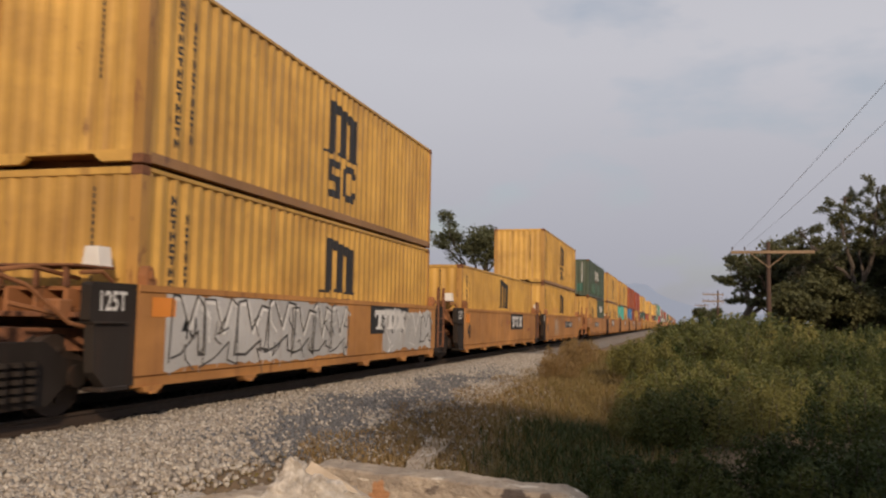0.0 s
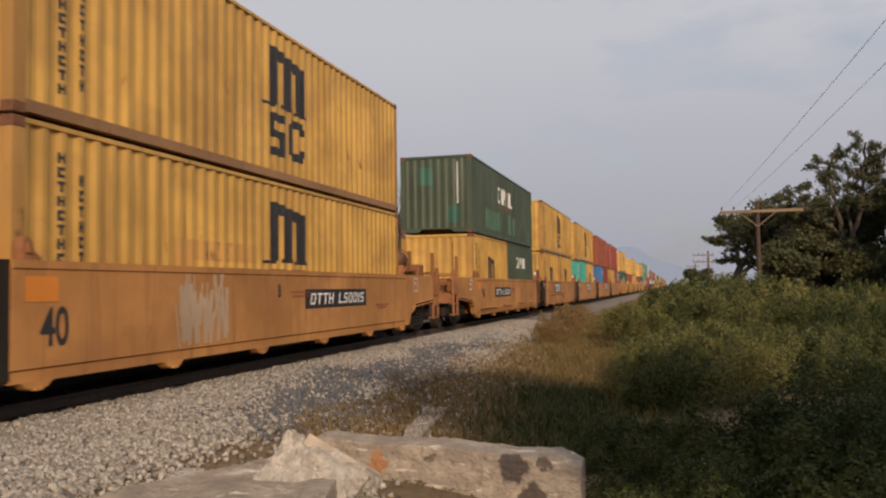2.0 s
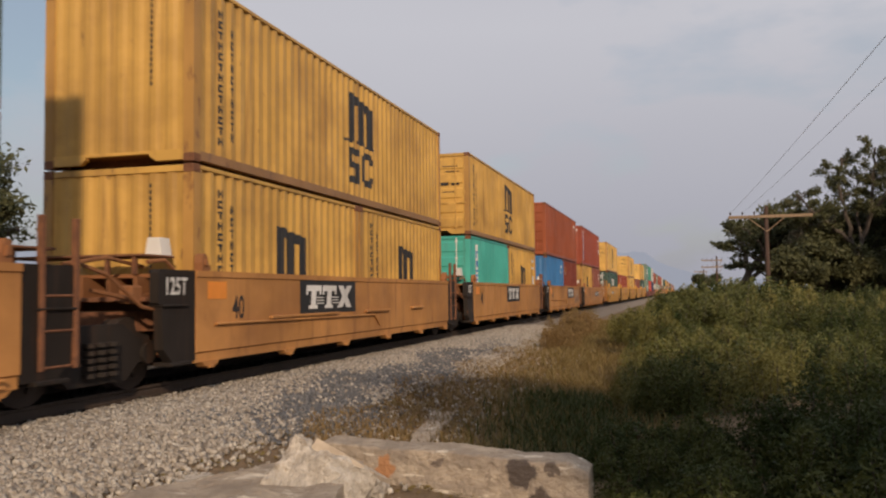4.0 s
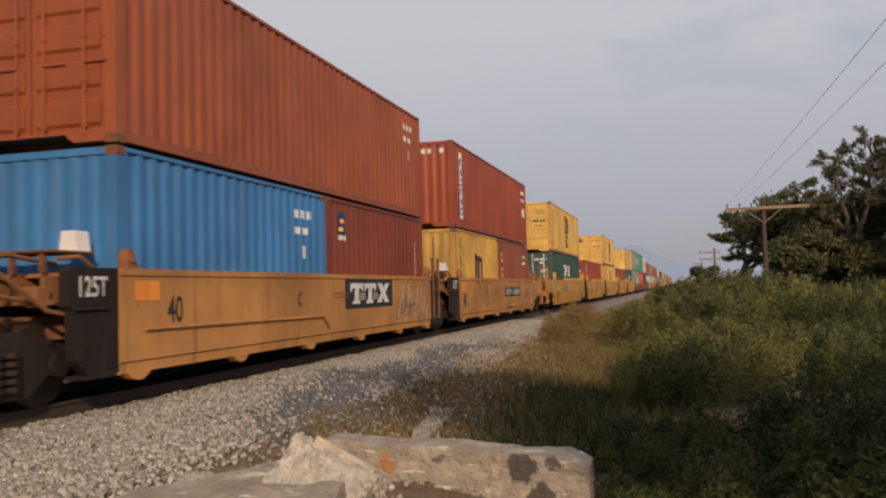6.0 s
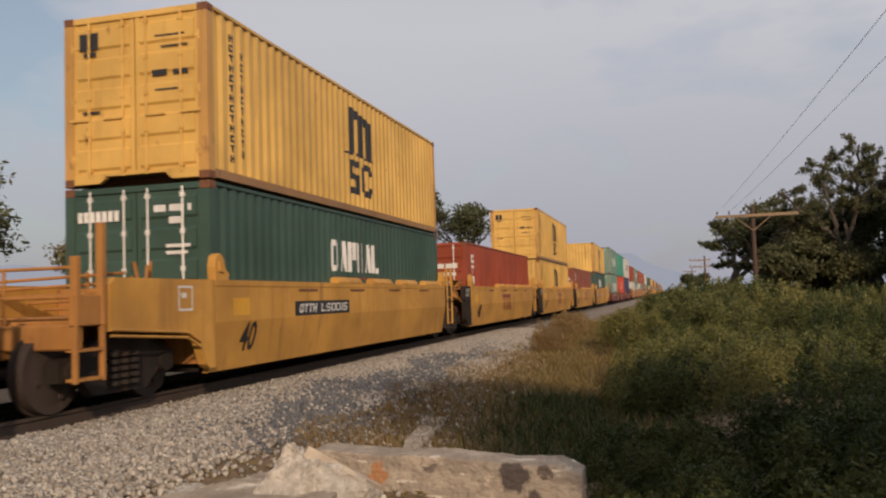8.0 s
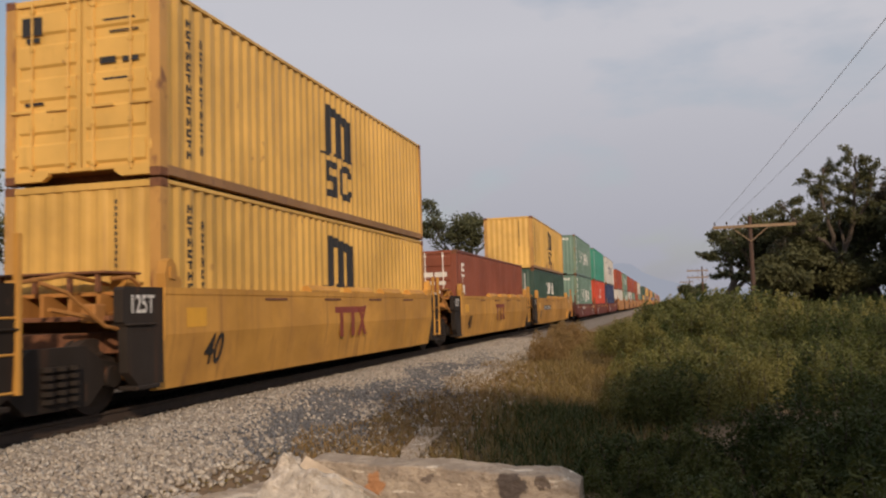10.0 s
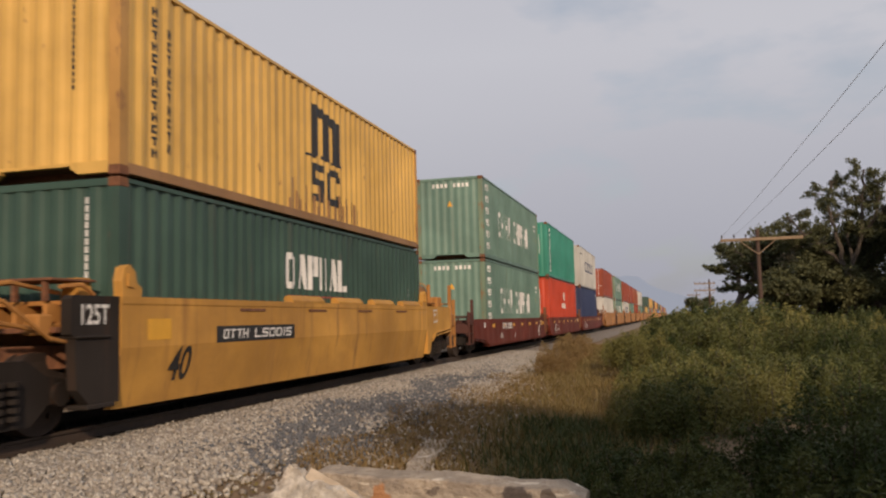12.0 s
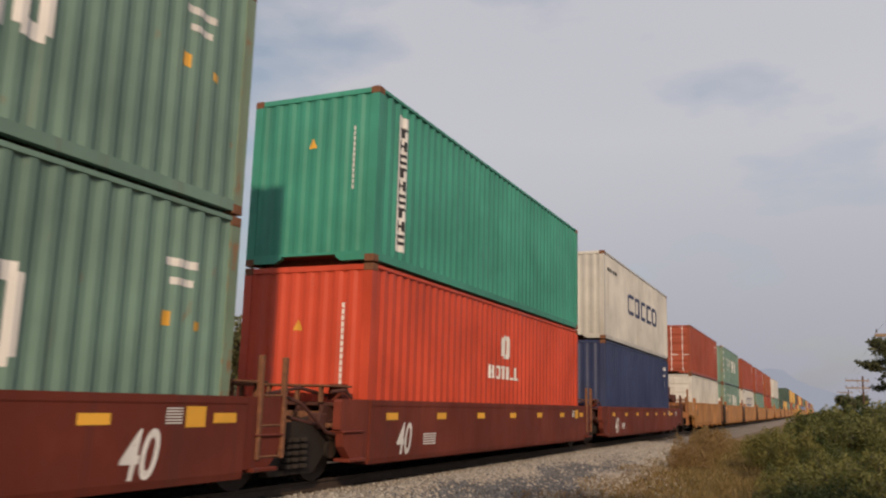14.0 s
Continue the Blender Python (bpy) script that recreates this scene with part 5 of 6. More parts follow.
# ---- ground ----
def height(x, y):
    """Height of the earth beside the line; the rails' top is 0."""
    ax = np.abs(x)
    bed = np.interp(ax, [0, 1.9, 3.6, 6.0, 9.0, 14.0, 60.0], [-0.19, -0.19, -0.62, -0.72, -0.62, -0.45, -0.5])
    far = np.interp(y, [-5, 7, 12, 18, 30, 60], [1.0, 1.0, 0.8, 0.62, 0.5, 0.6])
    bed = -0.19 + (bed + 0.19) * far
    return bed + 0.05 * np.sin(x * 1.3 + y * 0.21) * np.clip((ax - 3.4) / 2, 0, 1) + 0.03 * np.sin(y * 0.9 + x * 0.5) * np.clip((ax - 1.8) / 2, 0, 1)


def grid(name, xs, ys, lift=0.0, rough=0.0):
    X, Y = np.meshgrid(xs, ys)
    Z = height(X, Y) + lift
    if rough:
        Z = Z + np.random.default_rng(4).normal(0, rough, Z.shape)
    v = np.stack([X, Y, Z], -1).reshape(-1, 3)
    n, m = len(xs), len(ys)
    i = (np.arange(m - 1)[:, None] * n + np.arange(n - 1)).ravel()
    me = soup(name, v, np.stack([i, i + 1, i + n + 1, i + n], 1))
    for p in me.polygons:
        p.use_smooth = True
    return me


far_x = np.concatenate([[-4000, -900, -250, -80, -40, -20, -12, -8, -6, -5], np.arange(-4, 16.1, 0.4), [20, 30, 60, 150, 500, 1500, 4000]])
far_y = np.concatenate([[-2500, -500, -120, -40, -20], np.arange(-10, 60, 0.8), np.arange(60, 200, 6), [260, 400, 700, 1200, 2500, 4800]])
tagged(link_mesh("ground", grid("ground", far_x, far_y), SOIL), "dry brown soil with plant litter", "ground", kind="structure")
bed = grid("ballast_bed", np.arange(-3.2, 3.05, 0.2), np.concatenate([np.arange(-30, 60, 0.4), np.arange(60, 900, 8)]), 0.015, 0.008)
# Dark strip between the rails, coloured for the shade below the wagons.
oily_shade = grid("oily_shade_bed", np.arange(-0.85, 0.86, 0.17), np.concatenate([np.arange(-30, 60, 0.8), np.arange(60, 900, 8)]), 0.03)
tagged(link_mesh("ballast_bed", oily_shade, OILY_SHADE_BED), "stone between the rails, dark with oil and painted-in train shade", "ballast", kind="structure")
tagged(link_mesh("ballast_bed", bed, BALLAST_BED), "bed of pale crushed stone under the track", "ballast", kind="structure")


def stones(n, x0, x1, y0, y1, s0, s1, seed, keep=None):
    """Many small irregular stones lying on the ground, as one mesh."""
    r = np.random.default_rng(seed)
    px = r.uniform(x0, x1, n)
    py = y0 + (y1 - y0) * r.random(n) ** 1.35
    if keep:
        k = keep(px, py, r)
        px, py = px[k], py[k]
    n = len(px)
    cube = np.array([(-1, -1, -1), (1, -1, -1), (1, 1, -1), (-1, 1, -1), (-1, -1, 1), (1, -1, 1), (1, 1, 1), (-1, 1, 1)], float)
    faces = np.array([(0, 3, 2, 1), (4, 5, 6, 7), (0, 1, 5, 4), (1, 2, 6, 5), (2, 3, 7, 6), (3, 0, 4, 7)])
    v = cube[None] * r.uniform(0.45, 1.1, (n, 8, 3))
    v *= r.uniform(s0, s1, (n, 1, 1)) * r.uniform(0.6, 1.2, (n, 1, 3))
    q = r.normal(size=(n, 4))
    q /= np.linalg.norm(q, axis=1)[:, None]
    w, a, b, c = q.T
    R = np.stack([np.stack([1 - 2 * (b * b + c * c), 2 * (a * b - w * c), 2 * (a * c + w * b)], 1), np.stack([2 * (a * b + w * c), 1 - 2 * (a * a + c * c), 2 * (b * c - w * a)], 1), np.stack([2 * (a * c - w * b), 2 * (b * c + w * a), 1 - 2 * (a * a + b * b)], 1)], 1)
    v = np.einsum("nij,nkj->nki", R, v)
    v += np.stack([px, py, height(px, py) + 0.015 + s0 * 0.5], 1)[:, None]
    f = faces[None] + (np.arange(n) * 8)[:, None, None]
    return soup("stones", v.reshape(-1, 3), f.reshape(-1, 4))


def dark_zone(x, y):
    """Share of darker stone at the foot of the bed."""
    wob = 0.22 * np.sin(y * 1.1) + 0.14 * np.sin(y * 2.7 + x * 2)
    return np.clip(1.25 * np.exp(-((x - 2.6 + wob) / 0.62) ** 2) * np.clip((y - 8.0) / 3, 0, 1) * np.clip((27 - y) / 9, 0, 1), 0, 0.92)


tagged(link_mesh("ballast_stones", stones(62000, 0.86, 3.75, 2.5, 34, 0.015, 0.036, 1, lambda x, y, r: (r.random(len(x)) > dark_zone(x, y)) & (r.random(len(x)) < np.clip((np.interp(y, [5, 8, 12, 18], [3.35, 3.2, 3.35, 3.9]) - x) / 0.7, 0.05, 1))), BALLAST), "pale crushed stones of the track bed", "ballast", kind="stuff")
tagged(link_mesh("ballast_stones", stones(6000, -1.2, 0.84, 3, 40, 0.02, 0.04, 2), OILY_SHADE_STONE), "crushed stones between the rails, dark with oil and painted-in train shade", "ballast", kind="stuff")
tagged(link_mesh("dark_stones", stones(34000, 1.4, 4.2, 8, 30, 0.013, 0.032, 3, lambda x, y, r: r.random(len(x)) < dark_zone(x, y)), BALLAST_DARK), "dark grey stones beside the track bed", "gravel", kind="stuff")
tagged(link_mesh("loose_stones", stones(2400, 2.8, 5.2, 5, 24, 0.012, 0.035, 6), BALLAST), "loose stones scattered over the soil", "gravel", kind="stuff")


def rail_mesh():
    bm = bmesh.new()
    prism(bm, [(-0.07, -0.17), (0.07, -0.17), (0.07, -0.155), (0.012, -0.135), (0.010, -0.045), (0.036, -0.03), (0.036, -0.004), (0.028, 0.0), (-0.028, 0.0), (-0.036, -0.004), (-0.036, -0.03), (-0.010, -0.045), (-0.012, -0.135), (-0.07, -0.155)], "y", -60, 900)
    return bm_mesh("rail", bm)


for s in (-1, 1):
    tagged(link_mesh("rail", cached("railm", rail_mesh), RAIL_STEEL, m=Matrix.Translation((s * 0.755, 0, 0))), "worn steel rail on wooden sleepers", "rail", "rails of the track")


def sleeper_mesh():
    bm = bmesh.new()
    box(bm, -1.3, 1.3, -0.115, 0.115, -0.32, -0.165, 0.01)
    return bm_mesh("sleeper", bm)


for k in range(110):
    tagged(link_mesh("sleeper", cached("sleeper", sleeper_mesh), TIE_WOOD, m=Matrix.Translation((0, -4 + k * 0.55, 0))), "dark creosoted wooden sleeper bedded in stone", "sleeper", "sleepers under the rails")


# ---- concrete culvert ----
def rough_block(name, pts, z0, z1, mat, parent=None, cuts=5, amp=0.025, seed=1, label="", lean=(0, 0)):
    """A weathered concrete prism with worn, uneven edges."""
    bm = bmesh.new()
    prism(bm, pts, "z", z0, z1)
    bmesh.ops.triangulate(bm, faces=bm.faces)
    bmesh.ops.subdivide_edges(bm, edges=bm.edges, cuts=cuts, use_grid_fill=True)
    bmesh.ops.subdivide_edges(bm, edges=bm.edges, cuts=1, use_grid_fill=True)
    for v in bm.verts:
        p = Vector((v.co.x * 2.3 + seed * 7, v.co.y * 2.3, v.co.z * 2.3))
        d = noise.noise_vector(p) * amp + noise.noise_vector(p * 4.1) * amp * 0.5 + noise.noise_vector(p * 11) * amp * 0.22
        v.co += d + Vector((lean[0], lean[1], 0)) * (v.co.z - z0)
    return link_mesh(name, bm_mesh(name, bm), mat, parent, label)


wall = tagged(new("culvert_headwall"), "weathered stained concrete headwall half sunk in weeds", "wall", kind="structure")
def battered_wall():
    """Headwall with a sloping, uneven front face."""
    bm = bmesh.new()
    n, rows = 60, []
    prof = [(0.50, -1.2), (0.49, -0.6), (0.46, -0.31), (0.43, -0.295), (0.03, -0.295), (0.0, -0.31), (-0.015, -0.36), (-0.05, -0.52), (-0.09, -0.70), (-0.13, -0.88), (-0.17, -1.05), (-0.20, -1.2)]
    fine = [(prof[i][0] + (prof[i + 1][0] - prof[i][0]) * k / 4, prof[i][1] + (prof[i + 1][1] - prof[i][1]) * k / 4) for i in range(len(prof) - 1) for k in range(4)] + [prof[-1]]
    for i in range(n + 1):
        u = i / n
        x, y = 4.02 + 2.72 * u, 7.72 - 0.42 * u
        rows.append([])
        for d, z in fine:
            p = Vector((x, y + d, z))
            k = noise.noise_vector(p * 1.3) * 0.03 + noise.noise_vector(p * 5.3) * 0.012 + noise.noise_vector(p * 17) * 0.010
            edge = -0.10 * max(0, u - 0.94) / 0.06 - 0.03 * max(0, 0.06 - u) / 0.06
            rows[-1].append(bm.verts.new(p + k + Vector((0, 0, edge))))
    for a, b in zip(rows, rows[1:]):
        for j in range(len(fine) - 1):
            bm.faces.new((a[j], a[j + 1], b[j + 1], b[j]))
    for r in (rows[0], rows[-1]):
        bm.faces.new(r)
    return bm


part("wall_block", battered_wall(), PLASTER, wall)
rough_block("wing_slab", [(4.02, 7.98), (3.30, 6.3), (2.95, 5.0), (4.2, 4.6), (4.9, 6.1), (4.6, 7.6)], -1.1, -0.44, PLASTER, wall, 6, 0.03, 3)
rough_block("kerb", [(3.24, 7.0), (2.74, 5.9), (2.41, 4.6), (2.66, 4.5), (3.0, 5.8), (3.42, 6.9)], -1.0, -0.47, CONCRETE_PALE, wall, 5, 0.025, 4)
chunk = tagged(new("concrete_chunk"), "broken pale concrete chunk leaning on the headwall", "rubble")
chunk.matrix_basis = pose(4.44, 6.95, -0.58, -14, 30, 12) @ Matrix.Scale(1.28, 4)
rough_block("broken_core", [(-0.34, -0.22), (-0.10, -0.34), (0.30, -0.30), (0.40, 0.10), (0.30, 0.36), (-0.28, 0.34)], -0.42, 0.26, CONCRETE_PALE, chunk, 7, 0.075, 5)
rough_block("cast_face", [(-0.20, -0.16), (0.26, -0.24), (0.38, 0.10), (0.28, 0.36), (-0.26, 0.34)], 0.20, 0.295, CONCRETE, chunk, 4, 0.012, 9, "smooth cast face of the chunk")
slab = rough_block("concrete_slab", [(4.78, 8.75), (4.60, 8.70), (4.02, 12.0), (4.20, 12.5), (4.34, 12.3)], -0.95, -0.52, PLASTER, None, 6, 0.035, 8)
tagged(slab, "narrow broken concrete wing slab sunk in dry grass", "slab")


# ---- plants ----
def blades(n, pos, h0, h1, w, seed, droop=0.5):
    """Grass blades: bent three-segment strips rooted at pos (n, 3)."""
    r = np.random.default_rng(seed)
    a = r.uniform(0, 2 * np.pi, n)
    H = r.uniform(h0, h1, n)
    d = np.stack([np.cos(a), np.sin(a), np.zeros(n)], 1)
    side = np.stack([-np.sin(a), np.cos(a), np.zeros(n)], 1)
    lean = r.uniform(0.1, droop, n)
    v = np.empty((n, 6, 3))
    for k, (f, ww) in enumerate(((0, 1.0), (0.55, 0.8), (1.0, 0.12))):
        c = pos + d * (lean * H * f * f)[:, None]
        c[:, 2] += H * f * (1 - 0.25 * lean * f)
        v[:, 2 * k], v[:, 2 * k + 1] = c - side * w * ww, c + side * w * ww
    f = np.array([(0, 1, 3, 2), (2, 3, 5, 4)])[None] + (np.arange(n) * 6)[:, None, None]
    return v.reshape(-1, 3), f.reshape(-1, 4)


def leaves(centres, size, seed, flat=0.6, ratio=0.45):
    """One small folded leaf at every centre."""
    r = np.random.default_rng(seed)
    n = len(centres)
    u = r.normal(size=(n, 3)) * (1, 1, flat)
    u /= np.linalg.norm(u, axis=1)[:, None]
    w = np.cross(u, r.normal(size=(n, 3)))
    w /= np.linalg.norm(w, axis=1)[:, None]
    s = size * r.uniform(0.6, 1.3, n)[:, None]
    v = np.empty((n, 4, 3))
    v[:, 0], v[:, 2] = centres - u * s, centres + u * s
    v[:, 1], v[:, 3] = centres + w * s * ratio, centres - w * s * ratio
    return v.reshape(-1, 3), np.arange(n * 4).reshape(-1, 4)


def tube(bm, pts, r0, r1, n=6):
    k = len(pts) - 1
    for i in range(k):
        rod(bm, pts[i], pts[i + 1], r0 + (r1 - r0) * i / k, r0 + (r1 - r0) * (i + 1) / k, n)


def weed_meshes(seed, H, R, n_stem, n_leaf, size):
    """A bushy weed: leaning stems that end in upright plumes of small leaves."""
    r = np.random.default_rng(seed)
    rr = random.Random(seed)
    bm = bmesh.new()
    cs = []
    for k in range(n_stem):
        a, d = rr.uniform(0, 6.283), R * math.sqrt(rr.random()) * 0.8
        b = Vector((d * 0.5 * math.cos(a), d * 0.5 * math.sin(a), -0.1))
        h = H * rr.uniform(0.6, 1.0) * (1 - 0.45 * (d / R) ** 2)
        tip = Vector((d * math.cos(a), d * math.sin(a), h))
        tube(bm, [b, (b + tip) / 2 + Vector((rr.uniform(-0.06, 0.06), rr.uniform(-0.06, 0.06), 0.02)), tip], 0.010, 0.004, 4)
        m = n_leaf // n_stem
        rad = R * rr.uniform(0.20, 0.34)
        p = r.normal(size=(m, 3))
        p /= np.linalg.norm(p, axis=1)[:, None]
        p *= (0.55 + 0.5 * r.random((m, 1)) ** 0.7) * (rad, rad, 0.42 * h + 0.05)
        p *= (1.0 - 0.45 * np.clip(p[:, 2:3] / (0.42 * h + 0.05), 0, 1)) ** np.array([1, 1, 0])
        cs.append(p + (tip.x, tip.y, h * 0.60))
    c = np.concatenate(cs)
    c = c[c[:, 2] > -0.05]
    return bm_mesh("stem", bm), soup("foliage", *leaves(c, size, seed + 50, 0.9, 0.32))


WEEDS = [weed_meshes(11, 0.8, 0.75, 13, 5200, 0.028), weed_meshes(12, 1.25, 0.85, 14, 5600, 0.034), weed_meshes(13, 1.8, 1.0, 14, 5600, 0.042), weed_meshes(14, 0.55, 0.8, 15, 4600, 0.028)]


def weed(kind, x, y, s, rz, mat, label):
    ob = tagged(new("weed_bush"), label, "bush", "weeds beside the track")
    ob.matrix_basis = pose(x, y, float(height(np.array(x), np.array(y))) - 0.03, 0, 0, rz) @ Matrix.Scale(s, 4)
    tagged(link_mesh("stem", WEEDS[kind][0], BARK, ob), kind="stuff")
    link_mesh("foliage", WEEDS[kind][1], mat, ob)


rnd = random.Random(21)


def bank_edge(y):
    return float(np.interp(y, [4, 6, 8, 12, 16, 20, 30, 60, 200], [7.4, 7.3, 7.2, 6.85, 6.5, 6.1, 5.6, 5.6, 6.4]))


FAR_WEEDS = []
made = 0
for k in range(520):
    v = (k + rnd.random()) / 520
    y = 2.5 + 52 * v ** 1.35
    lo = bank_edge(y)
    x = lo + rnd.random() ** 0.85 * (4.8 + y * 0.34)
    dist = math.hypot(x - 7.55, y)
    if dist < 3.6 or (y < 9.0 and x < 6.95):
        continue
    e = x - lo
    az = math.degrees(math.atan2(x - 7.55, y))
    top = float(np.interp(dist, [4, 10, 15, 25, 45], [0.25, 0.55, 0.88, 1.2, 1.45]) + 0.48 * math.exp(-((az - 3.2) / 3.8) ** 2) * min(1, max(0, dist - 14) / 10)) - float(height(np.array(x), np.array(y)))
    top *= min(1.0, 0.62 + e * 0.3) * rnd.choice((rnd.uniform(0.5, 0.85), rnd.uniform(0.8, 1.12)))
    kind = 3 if top < 0.66 else 0 if top < 1.0 else 1 if top < 1.5 else 2
    s = top / (0.55, 0.8, 1.25, 1.8)[(kind + 1) % 4]
    # Leaf colour by distance and bearing carries part of the bank's shade and sunlight.
    pick = rnd.random()
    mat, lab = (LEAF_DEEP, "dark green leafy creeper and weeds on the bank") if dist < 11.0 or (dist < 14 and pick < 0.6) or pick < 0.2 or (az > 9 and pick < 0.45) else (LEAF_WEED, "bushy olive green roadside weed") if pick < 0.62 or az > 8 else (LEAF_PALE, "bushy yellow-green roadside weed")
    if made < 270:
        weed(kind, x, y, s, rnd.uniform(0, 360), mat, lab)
        made += 1
    else:
        FAR_WEEDS.append((kind, x, y, s))
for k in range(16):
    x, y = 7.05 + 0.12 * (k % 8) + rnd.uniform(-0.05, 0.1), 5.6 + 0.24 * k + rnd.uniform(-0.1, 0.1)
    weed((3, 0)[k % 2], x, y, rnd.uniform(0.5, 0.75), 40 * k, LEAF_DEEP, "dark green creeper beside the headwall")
for _ in range(150):
    y = rnd.uniform(50, 170)
    FAR_WEEDS.append((2, bank_edge(y) + rnd.uniform(0, 5 + y * 0.25), y, rnd.uniform(0.85, 1.15)))
for j, (mat, lab) in enumerate(((LEAF_WEED, "olive green weeds far along the bank"), (LEAF_PALE, "yellow-green weeds far along the bank"), (LEAF_DEEP, "dark green weeds far along the bank"))):
    vs = []
    for kind, x, y, s in FAR_WEEDS[j::3]:
        me = WEEDS[kind][1]
        co = np.empty(len(me.vertices) * 3, np.float32)
        me.vertices.foreach_get("co", co)
        co = co.reshape(-1, 4, 3)[::2]
        c = co.mean(1, keepdims=True)
        co = (c + (co - c) * 1.5).reshape(-1, 3) * s
        vs.append(co + (x, y, float(height(np.array(x), np.array(y)))))
    v = np.concatenate(vs)
    tagged(link_mesh("weeds", soup("weeds", v, np.arange(len(v)).reshape(-1, 4)), mat), lab, "weeds", kind="stuff")
for k, (x, y, s) in enumerate([(3.9, 27.0, 0.9), (4.1, 30.5, 1.1), (3.7, 34.0, 1.0), (4.2, 24.0, 0.8)]):
    weed(1, x, y, s, 70 * k, GRASS_DRY, "dried-out grey brown shrub beside the ballast")

r = np.random.default_rng(8)
n = 40000
gy = 8.7 + 38 * r.random(n) ** 1.3
gx = np.interp(gy, [5, 9, 12, 20, 46], [3.6, 3.2, 3.05, 3.1, 3.0]) + np.abs(r.normal(0, 1.75, n)) + 0.25 * np.sin(gy * 1.7)
pos = np.stack([gx, gy, height(gx, gy) - 0.02], 1)
tagged(link_mesh("dry_grass", soup("dry_grass", *blades(n, pos, 0.04, 0.17, 0.007, 3, 1.3)), GRASS_DRY), "dry tan grass along the track bed", "grass", kind="stuff")
n = 20000
gy = 9 + 34 * r.random(n) ** 1.2
gx = np.interp(gy, [5, 9, 14, 25, 41], [6.5, 6.3, 5.9, 5.0, 4.5]) + r.normal(0, 0.75, n)
pos = np.stack([gx, gy, height(gx, gy) - 0.02], 1)
tagged(link_mesh("rough_grass", soup("rough_grass", *blades(n, pos, 0.08, 0.30, 0.008, 4, 1.1)), GRASS_MIX), "rough half-green grass on the bank", "grass", kind="stuff")
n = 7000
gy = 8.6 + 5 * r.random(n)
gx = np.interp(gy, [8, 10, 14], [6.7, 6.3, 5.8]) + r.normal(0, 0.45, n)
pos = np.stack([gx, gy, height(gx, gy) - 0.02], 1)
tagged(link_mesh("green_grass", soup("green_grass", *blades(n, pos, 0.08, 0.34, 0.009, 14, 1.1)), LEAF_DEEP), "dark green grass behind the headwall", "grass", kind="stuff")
n = 9000
cx = r.uniform(3.0, 7.0, n)
cy = 5 + 22 * r.random(n) ** 1.3
c = np.stack([cx, cy, height(cx, cy) + 0.015 + 0.03 * r.random(n)], 1)
tagged(link_mesh("leaf_litter", soup("leaf_litter", *leaves(c, 0.03, 9, 0.2)), GRASS_MIX), "brown leaf litter on the soil", "litter", kind="stuff")


def tree(x, y, H, spread, mat, seed, label, clumps=60, per=90, leaf=0.11, clump_r=0.8, bare=False, upright=0.5, trunk=0.22, lean=0.0, first=0.3, low=2):
    """A tapered trunk with forking limbs and clumps of small leaves at the limb ends."""
    rr = random.Random(seed)
    r = np.random.default_rng(seed)
    z = float(height(np.array(x), np.array(y)))
    ob = tagged(new("tree"), label, "tree")
    ob.matrix_basis = pose(x, y, z - 0.1)
    bm = bmesh.new()
    ends = []

    def grow(p, d, length, rad, depth):
        pts = [p]
        for _ in range(3):
            d = (d + Vector((rr.uniform(-0.25, 0.25), rr.uniform(-0.25, 0.25), rr.uniform(-0.05, 0.2) * upright))).normalized()
            pts.append(pts[-1] + d * length / 3)
        tube(bm, pts, rad, rad * 0.62, 7 if depth < 2 else 5)
        if depth >= low:
            ends.extend(pts[2:])
        if depth == 4 or (depth == 3 and not bare and rr.random() < 0.35):
            return
        for _ in range(rr.choice((2, 3)) if depth else 4):
            a = rr.uniform(0, 6.283)
            out = Vector((math.cos(a), math.sin(a), 0)) * spread
            nd = (d * (0.55 + upright * 0.5) + out * rr.uniform(0.4, 0.9) + Vector((0, 0, 0.25 * upright))).normalized()
            grow(pts[-1] if rr.random() < 0.7 else pts[-2], nd, length * rr.uniform(0.58, 0.82), rad * 0.58, depth + 1)

    grow(Vector((0, 0, 0)), Vector((lean, 0, 1)).normalized(), H * first, trunk, 0)
    top = max(e.z for e in ends)
    part("trunk", bm, BARK, ob).matrix_basis = Matrix.Scale(H / top, 4)
    k = H / top
    if not bare:
        rr.shuffle(ends)
        cs = []
        for e in ends[:clumps]:
            s = clump_r * rr.uniform(0.5, 1.15)
            p = r.normal(size=(per, 3))
            p /= np.linalg.norm(p, axis=1)[:, None]
            p *= (r.random((per, 1)) ** 0.45) * s * (1, 1, 0.62)
            cs.append(np.array(e) * k + p)
        link_mesh("crown", soup("crown", *leaves(np.concatenate(cs), leaf, seed + 3)), mat, ob)
    return ob


def polar(az, d):
    return 7.55 + d * math.sin(radians(az)), d * math.cos(radians(az))


